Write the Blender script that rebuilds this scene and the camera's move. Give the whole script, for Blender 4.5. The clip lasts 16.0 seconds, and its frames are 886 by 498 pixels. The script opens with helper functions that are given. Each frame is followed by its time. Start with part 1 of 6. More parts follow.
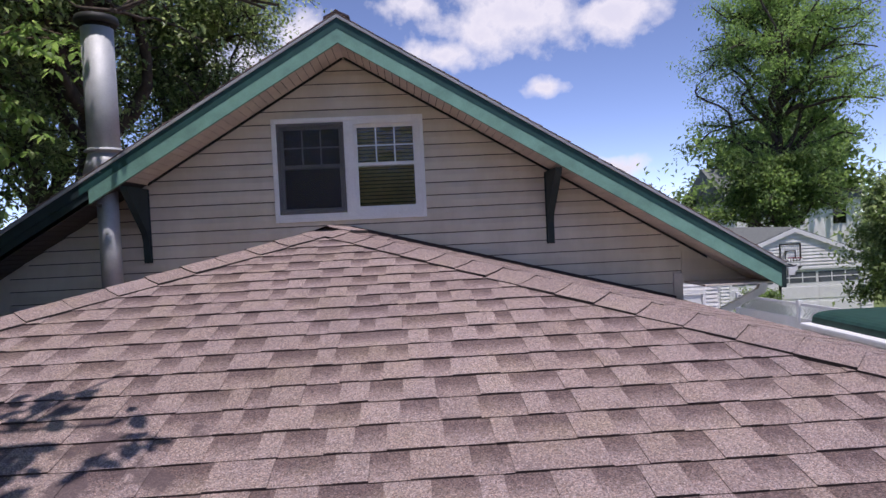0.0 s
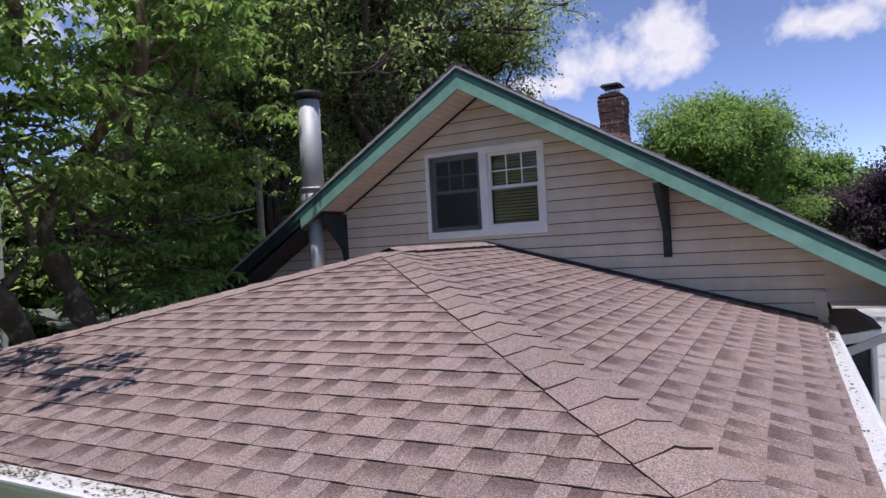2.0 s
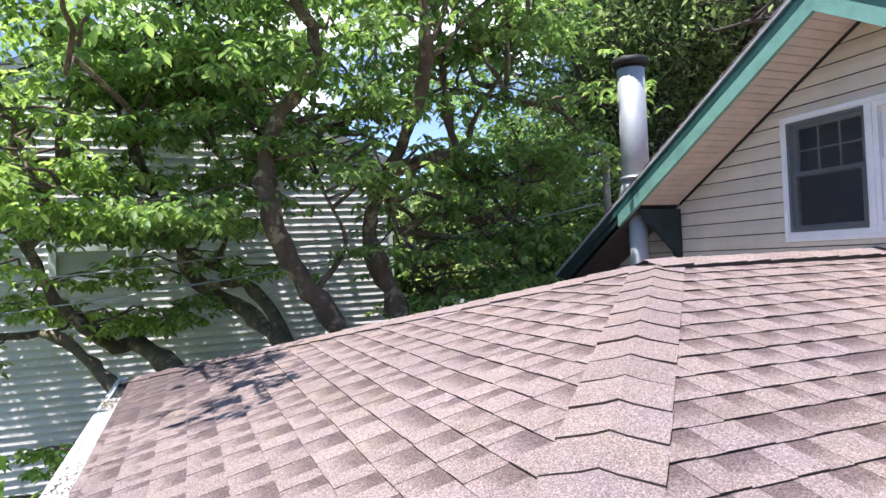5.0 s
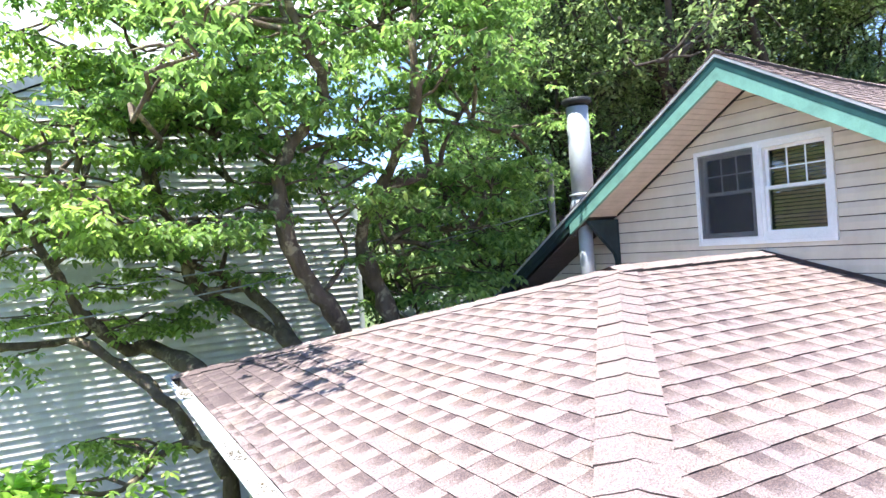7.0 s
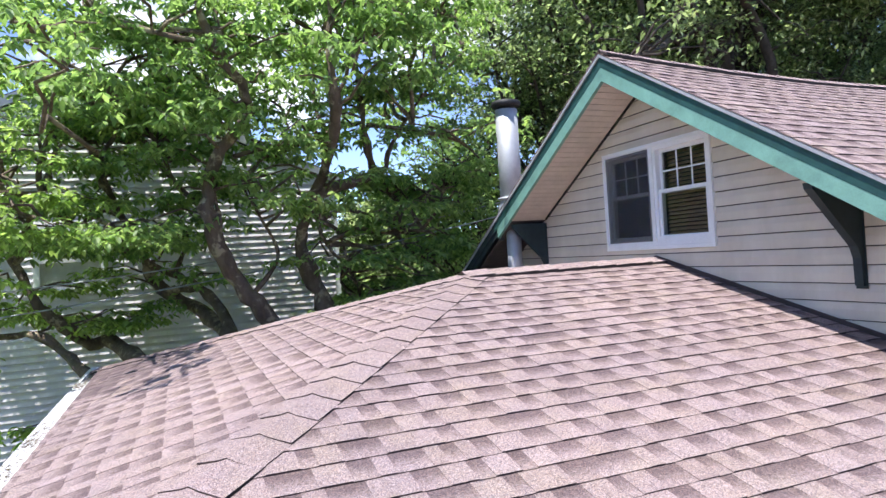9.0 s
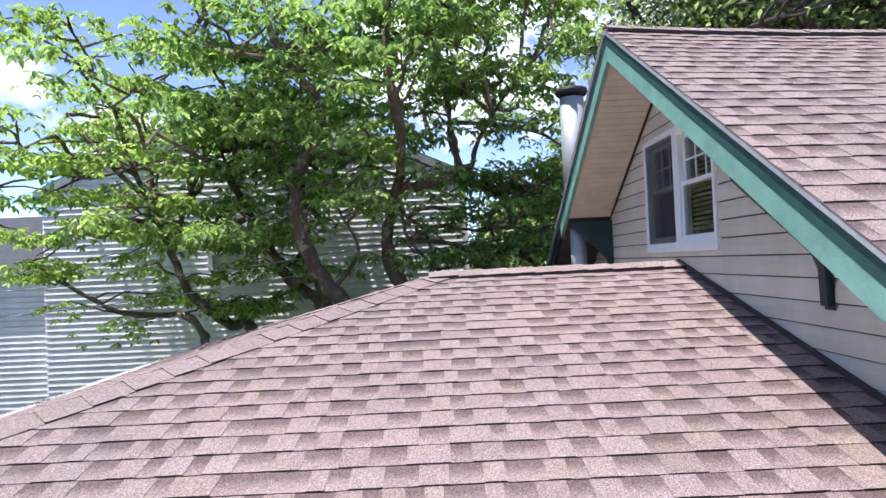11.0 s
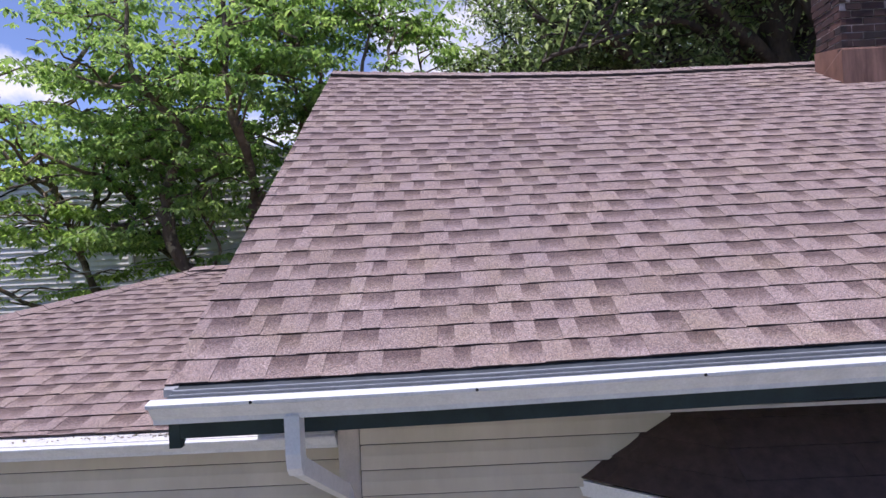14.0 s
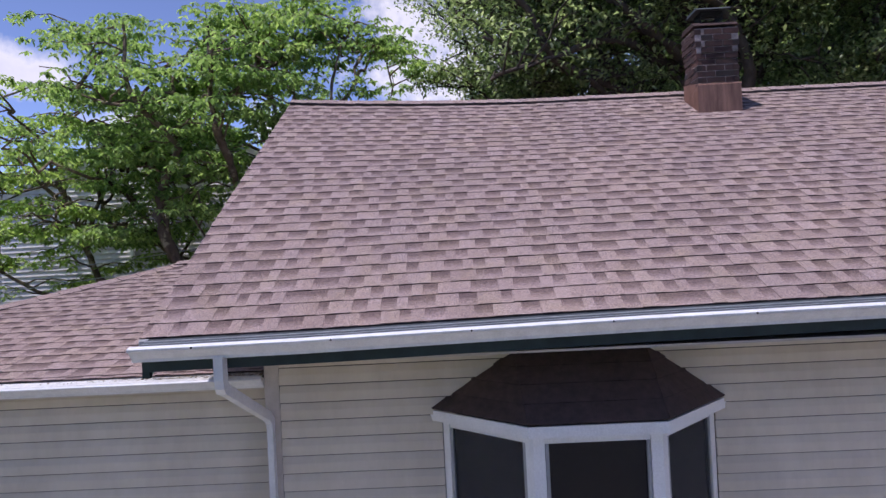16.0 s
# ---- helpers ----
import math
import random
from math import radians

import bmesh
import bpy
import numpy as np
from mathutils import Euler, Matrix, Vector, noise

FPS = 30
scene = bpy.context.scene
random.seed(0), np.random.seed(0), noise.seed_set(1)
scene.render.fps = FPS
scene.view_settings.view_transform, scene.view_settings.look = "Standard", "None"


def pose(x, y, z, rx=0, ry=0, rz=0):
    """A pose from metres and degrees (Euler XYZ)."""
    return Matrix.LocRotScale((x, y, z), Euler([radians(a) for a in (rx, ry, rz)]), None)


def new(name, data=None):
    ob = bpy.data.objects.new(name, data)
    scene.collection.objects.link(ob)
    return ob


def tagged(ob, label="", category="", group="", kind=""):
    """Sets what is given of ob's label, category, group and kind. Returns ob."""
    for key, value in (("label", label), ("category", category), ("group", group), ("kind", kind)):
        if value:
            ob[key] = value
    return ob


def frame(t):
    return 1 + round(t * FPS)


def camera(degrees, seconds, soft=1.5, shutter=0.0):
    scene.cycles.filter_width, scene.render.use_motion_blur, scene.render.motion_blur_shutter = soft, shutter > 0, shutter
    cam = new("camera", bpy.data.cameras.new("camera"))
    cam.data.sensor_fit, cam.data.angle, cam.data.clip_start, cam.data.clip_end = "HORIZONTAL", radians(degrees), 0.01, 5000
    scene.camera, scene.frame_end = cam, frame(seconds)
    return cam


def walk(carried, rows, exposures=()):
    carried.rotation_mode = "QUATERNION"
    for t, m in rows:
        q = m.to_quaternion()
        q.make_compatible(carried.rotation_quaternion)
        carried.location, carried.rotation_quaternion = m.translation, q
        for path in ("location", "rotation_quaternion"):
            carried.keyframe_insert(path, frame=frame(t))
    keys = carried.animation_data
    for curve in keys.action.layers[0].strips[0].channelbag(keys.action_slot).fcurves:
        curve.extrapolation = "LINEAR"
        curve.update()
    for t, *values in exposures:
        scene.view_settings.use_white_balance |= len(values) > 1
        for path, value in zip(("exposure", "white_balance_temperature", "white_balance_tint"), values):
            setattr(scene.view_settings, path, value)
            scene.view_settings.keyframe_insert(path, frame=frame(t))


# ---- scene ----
cam = camera(69.15, 16.0, shutter=0.0)
# seconds, x, y, z, pitch, roll, yaw
PATH = [
    (0.0, 0.528, -6.293, 4.166, -1.73, 2.77, -3.22), (0.5, 0.208, -6.339, 4.155, -1.62, 2.70, -1.77),
    (1.0, 0.693, -6.495, 4.140, -1.47, 2.95, -0.57), (1.5, 1.854, -6.548, 4.176, -1.43, 3.10, 4.17),
    (1.8, 2.556, -6.546, 4.196, -0.98, 3.42, 15.56), (2.0, 2.973, -6.602, 4.208, -0.18, 3.34, 28.16),
    (2.5, 3.790, -6.749, 4.240, 0.29, 2.92, 43.78), (3.0, 3.566, -6.324, 4.274, 0.03, 3.16, 44.81),
    (3.5, 3.077, -5.779, 4.334, 0.00, 3.34, 49.06), (4.0, 3.094, -4.884, 4.268, 0.59, 3.30, 55.20),
    (4.5, 2.975, -4.376, 4.247, 1.16, 2.15, 68.84), (7.0, 3.952, -5.767, 4.466, -0.00, 3.98, 60.90),
    (7.5, 3.977, -5.527, 4.412, -0.10, 3.09, 59.70), (8.0, 4.302, -5.033, 4.354, 0.09, 2.87, 59.67),
    (8.5, 4.490, -4.711, 4.397, -0.14, 3.64, 60.85), (9.0, 4.799, -4.171, 4.365, 0.60, 3.52, 67.51),
    (11.5, 5.120, -1.663, 4.297, 1.14, 2.45, 90.56), (12.0, 4.934, -1.392, 4.288, 1.18, 2.29, 90.53),
    (12.5, 4.718, -0.751, 4.267, 1.18, 2.11, 90.14), (13.0, 4.912, -0.126, 4.238, 1.12, 2.67, 90.89),
    (13.5, 5.657, 0.263, 4.180, 1.18, 2.65, 90.65), (14.0, 6.478, 0.582, 4.132, 1.37, 2.76, 90.76),
    (14.5, 7.173, 0.869, 4.119, 1.00, 2.80, 90.91), (15.0, 7.586, 1.087, 4.114, 0.93, 2.82, 91.08),
    (15.5, 7.830, 1.270, 4.122, 0.84, 2.92, 91.17), (16.0, 7.878, 1.407, 4.132, 0.61, 2.82, 91.22),
]
walk(cam, [(t, pose(x, y, z, 90 + pitch, roll, yaw)) for t, x, y, z, pitch, roll, yaw in PATH],
     [(0.0, 0.11, 6310, 24), (1.8, 0.13, 6310, 21), (2.5, 0.43, 6270, 20), (3.5, 0.8, 6230, 18), (4.0, 1.06, 6210, 17), (4.7, 1.16, 6180, 15), (6.8, 1.88, 6130, 9), (7.5, 1.78, 6110, 8), (8.2, 1.61, 6100, 9),
      (9.2, 1.17, 6100, 16), (11.3, 1.08, 6110, 16), (12.3, 1.01, 6110, 17), (13.0, 0.77, 6180, 20), (14.0, 0.40, 6080, 25), (16.0, 0.18, 6060, 26)])

# ---- light: high summer sun from the south, clear sky with cumulus ----
TO_SUN = Vector((0.14, -0.31, 1.0)).normalized()
world = bpy.data.worlds.new("sky")
scene.world = world
world.use_nodes = True
sky = world.node_tree.nodes.new("ShaderNodeTexSky")
sky.sky_type, sky.sun_disc = "NISHITA", False
sky.sun_elevation = math.asin(TO_SUN.z)
sky.sun_rotation = math.atan2(TO_SUN.x, TO_SUN.y)
sky.air_density, sky.dust_density, sky.ozone_density = 0.75, 0.0, 2.6
sky.altitude = 4500
tone = world.node_tree.nodes.new("ShaderNodeMix")
tone.data_type, tone.blend_type = "RGBA", "MULTIPLY"
tone.inputs[0].default_value, tone.inputs[7].default_value = 1.0, (1.13, 0.995, 0.955, 1)
world.node_tree.links.new(sky.outputs[0], tone.inputs[6])
world.node_tree.links.new(tone.outputs[2], world.node_tree.nodes["Background"].inputs[0])
world.node_tree.nodes["Background"].inputs[1].default_value = 0.205
sun = new("sun", bpy.data.lights.new("sun", "SUN"))
sun.data.energy, sun.data.angle, sun.data.color = 3.65, radians(0.53), (0.985, 0.955, 0.89)
sun.matrix_world = TO_SUN.to_track_quat("Z", "Y").to_matrix().to_4x4()

# ---- materials ----
def material(name, build):
    m = bpy.data.materials.new(name)
    m.use_nodes = True
    nt = m.node_tree
    b = nt.nodes["Principled BSDF"]

    def node(kind, **inputs):
        n = nt.nodes.new(kind)
        for key, v in inputs.items():
            n.inputs[key.replace("_", " ")].default_value = v
        return n
    build(nt, b, node, nt.links.new)
    return m


def mixc(nt, link, fac, a, b, blend="MIX"):
    n = nt.nodes.new("ShaderNodeMix")
    n.data_type, n.blend_type = "RGBA", blend
    for sock, v in ((0, fac), (6, a), (7, b)):
        if hasattr(v, "is_linked"):
            link(v, n.inputs[sock])
        else:
            n.inputs[sock].default_value = v if sock == 0 else (*v, 1)
    return n.outputs[2]


def ramp(nt, link, fac, stops):
    n = nt.nodes.new("ShaderNodeValToRGB")
    while len(n.color_ramp.elements) < len(stops):
        n.color_ramp.elements.new(0.5)
    for e, (pos, c) in zip(n.color_ramp.elements, stops):
        e.position, e.color = pos, (*c, 1) if len(c) == 3 else c
    link(fac, n.inputs[0])
    return n.outputs[0]


def noise_fac(nt, link, scale, detail=4, rough=0.6, world_space=True, stretch=None):
    c = nt.nodes.new("ShaderNodeNewGeometry").outputs["Position"] if world_space else nt.nodes.new("ShaderNodeTexCoord").outputs["Object"]
    if stretch:
        mp = nt.nodes.new("ShaderNodeMapping")
        mp.inputs["Scale"].default_value = stretch
        link(c, mp.inputs[0])
        c = mp.outputs[0]
    n = nt.nodes.new("ShaderNodeTexNoise")
    n.inputs["Scale"].default_value, n.inputs["Detail"].default_value, n.inputs["Roughness"].default_value = scale, detail, rough
    link(c, n.inputs["Vector"])
    return n.outputs[0]


def bumped(nt, link, b, height, strength, distance=0.01):
    n = nt.nodes.new("ShaderNodeBump")
    n.inputs["Strength"].default_value, n.inputs["Distance"].default_value = strength, distance
    link(height, n.inputs["Height"])
    link(n.outputs[0], b.inputs["Normal"])


def piece_random(nt, link):
    """One number a piece, for single objects and for islands of a joined mesh."""
    a = nt.nodes.new("ShaderNodeObjectInfo").outputs["Random"]
    c = nt.nodes.new("ShaderNodeNewGeometry").outputs["Random Per Island"]
    s = nt.nodes.new("ShaderNodeMath")
    s.operation = "ADD"
    link(a, s.inputs[0]), link(c, s.inputs[1])
    f = nt.nodes.new("ShaderNodeMath")
    f.operation = "FRACT"
    link(s.outputs[0], f.inputs[0])
    return f.outputs[0]


def shingle_look(dapple):
    def build(nt, b, node, link):
        r = piece_random(nt, link)
        base = ramp(nt, link, r, [(0.0, (0.285, 0.224, 0.202)), (0.2, (0.312, 0.247, 0.222)), (0.45, (0.335, 0.267, 0.243)), (0.65, (0.32, 0.254, 0.228)), (0.85, (0.352, 0.284, 0.26)), (1.0, (0.295, 0.235, 0.213))])
        uv = nt.nodes.new("ShaderNodeUVMap")
        sep = nt.nodes.new("ShaderNodeSeparateXYZ")
        link(uv.outputs[0], sep.inputs[0])
        # darker granule band of the laminated tabs, ragged along its lower side
        wob = noise_fac(nt, link, 30.0, 3)
        ad = nt.nodes.new("ShaderNodeMath")
        ad.operation = "MULTIPLY_ADD"
        link(wob, ad.inputs[0])
        ad.inputs[1].default_value = 0.5
        link(sep.outputs[1], ad.inputs[2])
        band = ramp(nt, link, ad.outputs[0], [(0.42, (0, 0, 0)), (1.1, (1, 1, 1))])
        base = mixc(nt, link, band, base, mixc(nt, link, 1.0, base, (0.50, 0.465, 0.48), "MULTIPLY"))
        # tan and olive batches of granules
        tan = ramp(nt, link, noise_fac(nt, link, 4.2, 4, 0.6), [(0.36, (0.98, 0.98, 1.02)), (0.52, (1.0, 1.0, 1.0)), (0.68, (1.02, 1.025, 0.95))])
        base = mixc(nt, link, 1.0, base, tan, "MULTIPLY")
        # mineral granules
        gran = noise_fac(nt, link, 210.0, 3, 0.75)
        cell = nt.nodes.new("ShaderNodeTexVoronoi")
        cell.inputs["Scale"].default_value = 290.0
        link(nt.nodes.new("ShaderNodeNewGeometry").outputs["Position"], cell.inputs["Vector"])
        chan = nt.nodes.new("ShaderNodeSeparateXYZ")
        link(cell.outputs["Color"], chan.inputs[0])
        speck = ramp(nt, link, chan.outputs[0], [(0.0, (0.42, 0.40, 0.42)), (0.25, (0.74, 0.72, 0.72)), (0.55, (0.97, 0.97, 0.96)), (0.8, (1.22, 1.19, 1.18)), (1.0, (1.75, 1.72, 1.72))])
        base = mixc(nt, link, 1.0, base, speck, "MULTIPLY")
        hue = ramp(nt, link, chan.outputs[1], [(0.0, (1.08, 0.96, 0.92)), (0.5, (1.0, 1.0, 1.0)), (1.0, (0.94, 0.98, 1.08))])
        base = mixc(nt, link, 1.0, base, hue, "MULTIPLY")
        # broad fading and run-off streaks
        big = ramp(nt, link, noise_fac(nt, link, 0.9, 5, 0.65), [(0.3, (0.88, 0.88, 0.90)), (0.7, (1.1, 1.08, 1.05))])
        base = mixc(nt, link, 1.0, base, big, "MULTIPLY")
        if dapple:
            # dappled leaf shade and some grime painted towards the corner under the tree
            g = nt.nodes.new("ShaderNodeNewGeometry")
            away = nt.nodes.new("ShaderNodeVectorMath")
            away.operation = "MULTIPLY_ADD"
            link(g.outputs["Position"], away.inputs[0])
            away.inputs[1].default_value, away.inputs[2].default_value = (0.5, 1.0, 1.0), (1.15, 4.72, -3.42)
            dist = nt.nodes.new("ShaderNodeVectorMath")
            dist.operation = "LENGTH"
            link(away.outputs[0], dist.inputs[0])
            d2 = nt.nodes.new("ShaderNodeMath")
            d2.operation = "MULTIPLY_ADD"
            more = nt.nodes.new("ShaderNodeMath")
            link(dist.outputs["Value"], more.inputs[0])
            more.inputs[1].default_value = 1.8
            link(noise_fac(nt, link, 5.5, 6, 0.65), d2.inputs[0])
            d2.inputs[1].default_value = -4.0
            link(more.outputs[0], d2.inputs[2])
            leaf_dapple = ramp(nt, link, d2.outputs[0], [(0.40, (0.72, 0.72, 0.72)), (0.62, (0, 0, 0))])
            base = mixc(nt, link, leaf_dapple, base, (0.105, 0.075, 0.078))
        link(base, b.inputs["Base Color"])
        b.inputs["Roughness"].default_value = 0.95
        b.inputs["Specular IOR Level"].default_value = 0.25
        bumped(nt, link, b, gran, 0.9, 0.004)
    return build


shingle_mat = material("asphalt_shingle", shingle_look(False))
shingle_dappled = material("asphalt_shingle_dappled", shingle_look(True))


def plain(name, color, rough=0.6, metal=0.0, vary=0.12, scale=6.0, bump=0.15, fine=90.0, spec=0.4, stretch=None):
    def build(nt, b, node, link):
        n1 = noise_fac(nt, link, scale, 6, 0.65, True, stretch)
        lo, hi = [c * (1 - vary) for c in color], [min(1, c * (1 + vary)) for c in color]
        col = ramp(nt, link, n1, [(0.3, lo), (0.7, hi)])
        n2 = noise_fac(nt, link, fine, 3, 0.6)
        col = mixc(nt, link, 1.0, col, ramp(nt, link, n2, [(0.3, (0.93, 0.93, 0.93)), (0.7, (1.06, 1.06, 1.06))]), "MULTIPLY")
        link(col, b.inputs["Base Color"])
        b.inputs["Roughness"].default_value, b.inputs["Metallic"].default_value = rough, metal
        b.inputs["Specular IOR Level"].default_value = spec
        bumped(nt, link, b, n2, bump, 0.003)
    return material(name, build)


# bay roof shingles darkened in colour for the deep eave shade
bay_shingle = plain("shade_darkened_shingle", (0.085, 0.06, 0.055), 0.95, vary=0.25, scale=14, bump=0.8, fine=200)
edge_mat = plain("asphalt_edge", (0.06, 0.042, 0.04), 0.95, vary=0.5, scale=30)
# near-black cap sides paint the shadow gap along the hips
cap_edge = plain("shadow_gap_cap_edge", (0.022, 0.017, 0.017), 0.9, vary=0.4, scale=25)
deck_mat = plain("roof_felt", (0.05, 0.045, 0.045), 0.95)


def siding_look(color):
    def build(nt, b, node, link):
        r = piece_random(nt, link)
        col = ramp(nt, link, r, [(0, [c * 0.95 for c in color]), (1, [c * 1.04 for c in color])])
        grime = ramp(nt, link, noise_fac(nt, link, 2.2, 6, 0.7, True, (1, 1, 0.35)), [(0.35, (0.86, 0.85, 0.83)), (0.65, (1.03, 1.03, 1.03))])
        col = mixc(nt, link, 1.0, col, grime, "MULTIPLY")
        link(col, b.inputs["Base Color"])
        b.inputs["Roughness"].default_value = 0.55
        bumped(nt, link, b, noise_fac(nt, link, 60.0, 3, 0.6, True, (0.15, 0.15, 1.0)), 0.2, 0.002)
    return build


siding_mat = material("beige_lap_siding", siding_look((0.70, 0.63, 0.53)))
siding_white = material("white_lap_siding", siding_look((0.90, 0.89, 0.87)))
siding_grey = material("pale_green_lap_siding", siding_look((0.80, 0.75, 0.775)))
trim_mat = plain("beige_trim", (0.58, 0.52, 0.47), 0.5)
soffit_mat = plain("soffit_vinyl", (0.60, 0.52, 0.45), 0.5)
soffit_dark = plain("dark_brown_soffit", (0.085, 0.07, 0.065), 0.85)
green_light = plain("weathered_green_paint", (0.185, 0.365, 0.295), 0.55, vary=0.22, scale=5)
green_dark = plain("dark_green_paint", (0.022, 0.075, 0.07), 0.5, vary=0.25, scale=7)
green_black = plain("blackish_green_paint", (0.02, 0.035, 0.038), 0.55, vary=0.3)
white_vinyl = plain("white_vinyl", (0.86, 0.86, 0.86), 0.4, vary=0.05)
gutter_mat = plain("white_aluminium", (0.74, 0.74, 0.75), 0.35, vary=0.10, scale=9, spec=0.6)
drip_mat = plain("drip_edge_metal", (0.36, 0.365, 0.38), 0.4, vary=0.2)
guard_mat = plain("dark_gutter_guard", (0.055, 0.065, 0.075), 0.6, vary=0.3, scale=20)
steel_mat = plain("galvanised_steel", (0.47, 0.48, 0.49), 0.66, 0.55, 0.10, 7.0)
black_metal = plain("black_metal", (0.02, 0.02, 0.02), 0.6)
copper_mat = plain("copper_coloured_flashing", (0.235, 0.125, 0.09), 0.55, 0.2, 0.45, 5.0, stretch=(1, 3, 0.4))
mast_mat = plain("weathered_conduit", (0.30, 0.27, 0.23), 0.7, 0.2, 0.2, 6.0)
mortar_mat = plain("mortar", (0.34, 0.28, 0.26), 0.95, vary=0.55, scale=14)
concrete_mat = plain("concrete", (0.36, 0.34, 0.32), 0.9, vary=0.15)
asphalt_mat = plain("driveway_asphalt", (0.36, 0.33, 0.30), 0.95, vary=0.12, scale=2, bump=0.6)
grass_mat = plain("grass", (0.125, 0.165, 0.052), 0.95, vary=0.5, scale=2.5, bump=0.8, fine=60)
grey_roof = plain("grey_green_roofing", (0.17, 0.18, 0.17), 0.9, vary=0.2, scale=12)
dark_roof = plain("dark_roofing", (0.07, 0.07, 0.075), 0.9, vary=0.3, scale=12)
bark_mat = plain("bark", (0.075, 0.058, 0.045), 0.95, vary=0.5, scale=9, bump=1.0, fine=45, stretch=(1, 1, 0.4))


def mottled_look(nt, b, node, link):
    base = ramp(nt, link, noise_fac(nt, link, 9.0, 6, 0.65, True, (1, 1, 0.4)), [(0.3, (0.085, 0.058, 0.04)), (0.7, (0.20, 0.145, 0.10))])
    lichen = ramp(nt, link, noise_fac(nt, link, 5.5, 5, 0.7), [(0.54, (0, 0, 0)), (0.62, (1, 1, 1))])
    link(mixc(nt, link, lichen, base, (0.38, 0.31, 0.20)), b.inputs["Base Color"])
    b.inputs["Roughness"].default_value = 0.95
    bumped(nt, link, b, noise_fac(nt, link, 38.0, 4, 0.7, True, (1, 1, 0.5)), 1.0, 0.02)


pale_bark = material("mottled_bark", mottled_look)
red_paint = plain("red_paint", (0.17, 0.02, 0.025), 0.5)
wood_mat = plain("weathered_wood", (0.28, 0.2, 0.14), 0.85, vary=0.35, scale=8)
tarp_green = plain("green_tarpaulin", (0.018, 0.06, 0.042), 0.5, vary=0.3, scale=5)
tarp_white = plain("white_tarpaulin", (0.66, 0.64, 0.62), 0.6, vary=0.12, scale=5)
tarp_sheet = plain("grey_green_sheet", (0.22, 0.27, 0.25), 0.7, vary=0.2)
litter_mat = plain("leaf_litter", (0.16, 0.12, 0.07), 0.95, vary=0.6, scale=30)
mesh_mat = plain("gutter_mesh", (0.68, 0.67, 0.65), 0.5, 0.0, 0.15, 40)
blind_mat = plain("window_blind", (0.46, 0.31, 0.17), 0.8, vary=0.2)
pale_pane_mat = plain("pale_pane_fill", (0.5, 0.5, 0.5), 0.9)
# opaque grey-blue stands in for sky reflected in the garage panes
far_glass = plain("sky_tinted_garage_glass", (0.13, 0.145, 0.165), 0.15, vary=0.3, scale=3, spec=0.6)
# dark colour draws the shadow lines in the gaps between siding boards
backing_mat = plain("shadow_gap_backing", (0.10, 0.09, 0.085), 0.9)
room_mat = plain("dim_room", (0.10, 0.095, 0.09), 0.9)


def brick_look(nt, b, node, link):
    r = piece_random(nt, link)
    col = ramp(nt, link, r, [(0, (0.05, 0.03, 0.028)), (0.5, (0.068, 0.034, 0.031)), (0.85, (0.03, 0.023, 0.023)), (1, (0.12, 0.062, 0.05))])
    soot = ramp(nt, link, noise_fac(nt, link, 7.0, 6, 0.7), [(0.35, (0.55, 0.5, 0.5)), (0.62, (1.2, 1.1, 1.05))])
    link(mixc(nt, link, 1.0, col, soot, "MULTIPLY"), b.inputs["Base Color"])
    b.inputs["Roughness"].default_value = 0.92
    bumped(nt, link, b, noise_fac(nt, link, 80.0), 0.5, 0.006)


brick_mat = material("sooty_brick", brick_look)


def glass_look(nt, b, node, link):
    b.inputs["Base Color"].default_value = (0.02, 0.02, 0.022, 1)
    b.inputs["Roughness"].default_value = 0.04
    b.inputs["Specular IOR Level"].default_value = 0.7
    b.inputs["Transmission Weight"].default_value = 0.55
    bumped(nt, link, b, noise_fac(nt, link, 3.0, 1), 0.05, 0.01)


glass_mat = material("window_glass", glass_look)


def pane_look(nt, b, node, link):
    b.inputs["Base Color"].default_value = (0.8, 0.83, 0.83, 1)
    b.inputs["Roughness"].default_value = 0.02
    b.inputs["Transmission Weight"].default_value = 1.0
    b.inputs["IOR"].default_value = 1.45
    bumped(nt, link, b, noise_fac(nt, link, 3.0, 1), 0.05, 0.01)


pane_mat = material("clear_window_glass", pane_look)


def screen_look(nt, b, node, link):
    b.inputs["Base Color"].default_value = (0.045, 0.05, 0.06, 1)
    b.inputs["Roughness"].default_value = 0.7
    t = nt.nodes.new("ShaderNodeBsdfTransparent")
    mx = nt.nodes.new("ShaderNodeMixShader")
    mx.inputs[0].default_value = 0.42
    link(t.outputs[0], mx.inputs[1]), link(b.outputs[0], mx.inputs[2])
    link(mx.outputs[0], nt.nodes["Material Output"].inputs[0])


screen_mat = material("insect_screen", screen_look)


def clear_look(nt, b, node, link):
    b.inputs["Base Color"].default_value = (0.8, 0.82, 0.85, 1)
    b.inputs["Roughness"].default_value = 0.2
    t = nt.nodes.new("ShaderNodeBsdfTransparent")
    mx = nt.nodes.new("ShaderNodeMixShader")
    mx.inputs[0].default_value = 0.3
    link(t.outputs[0], mx.inputs[1]), link(b.outputs[0], mx.inputs[2])
    link(mx.outputs[0], nt.nodes["Material Output"].inputs[0])


clear_mat = material("clear_plastic", clear_look)


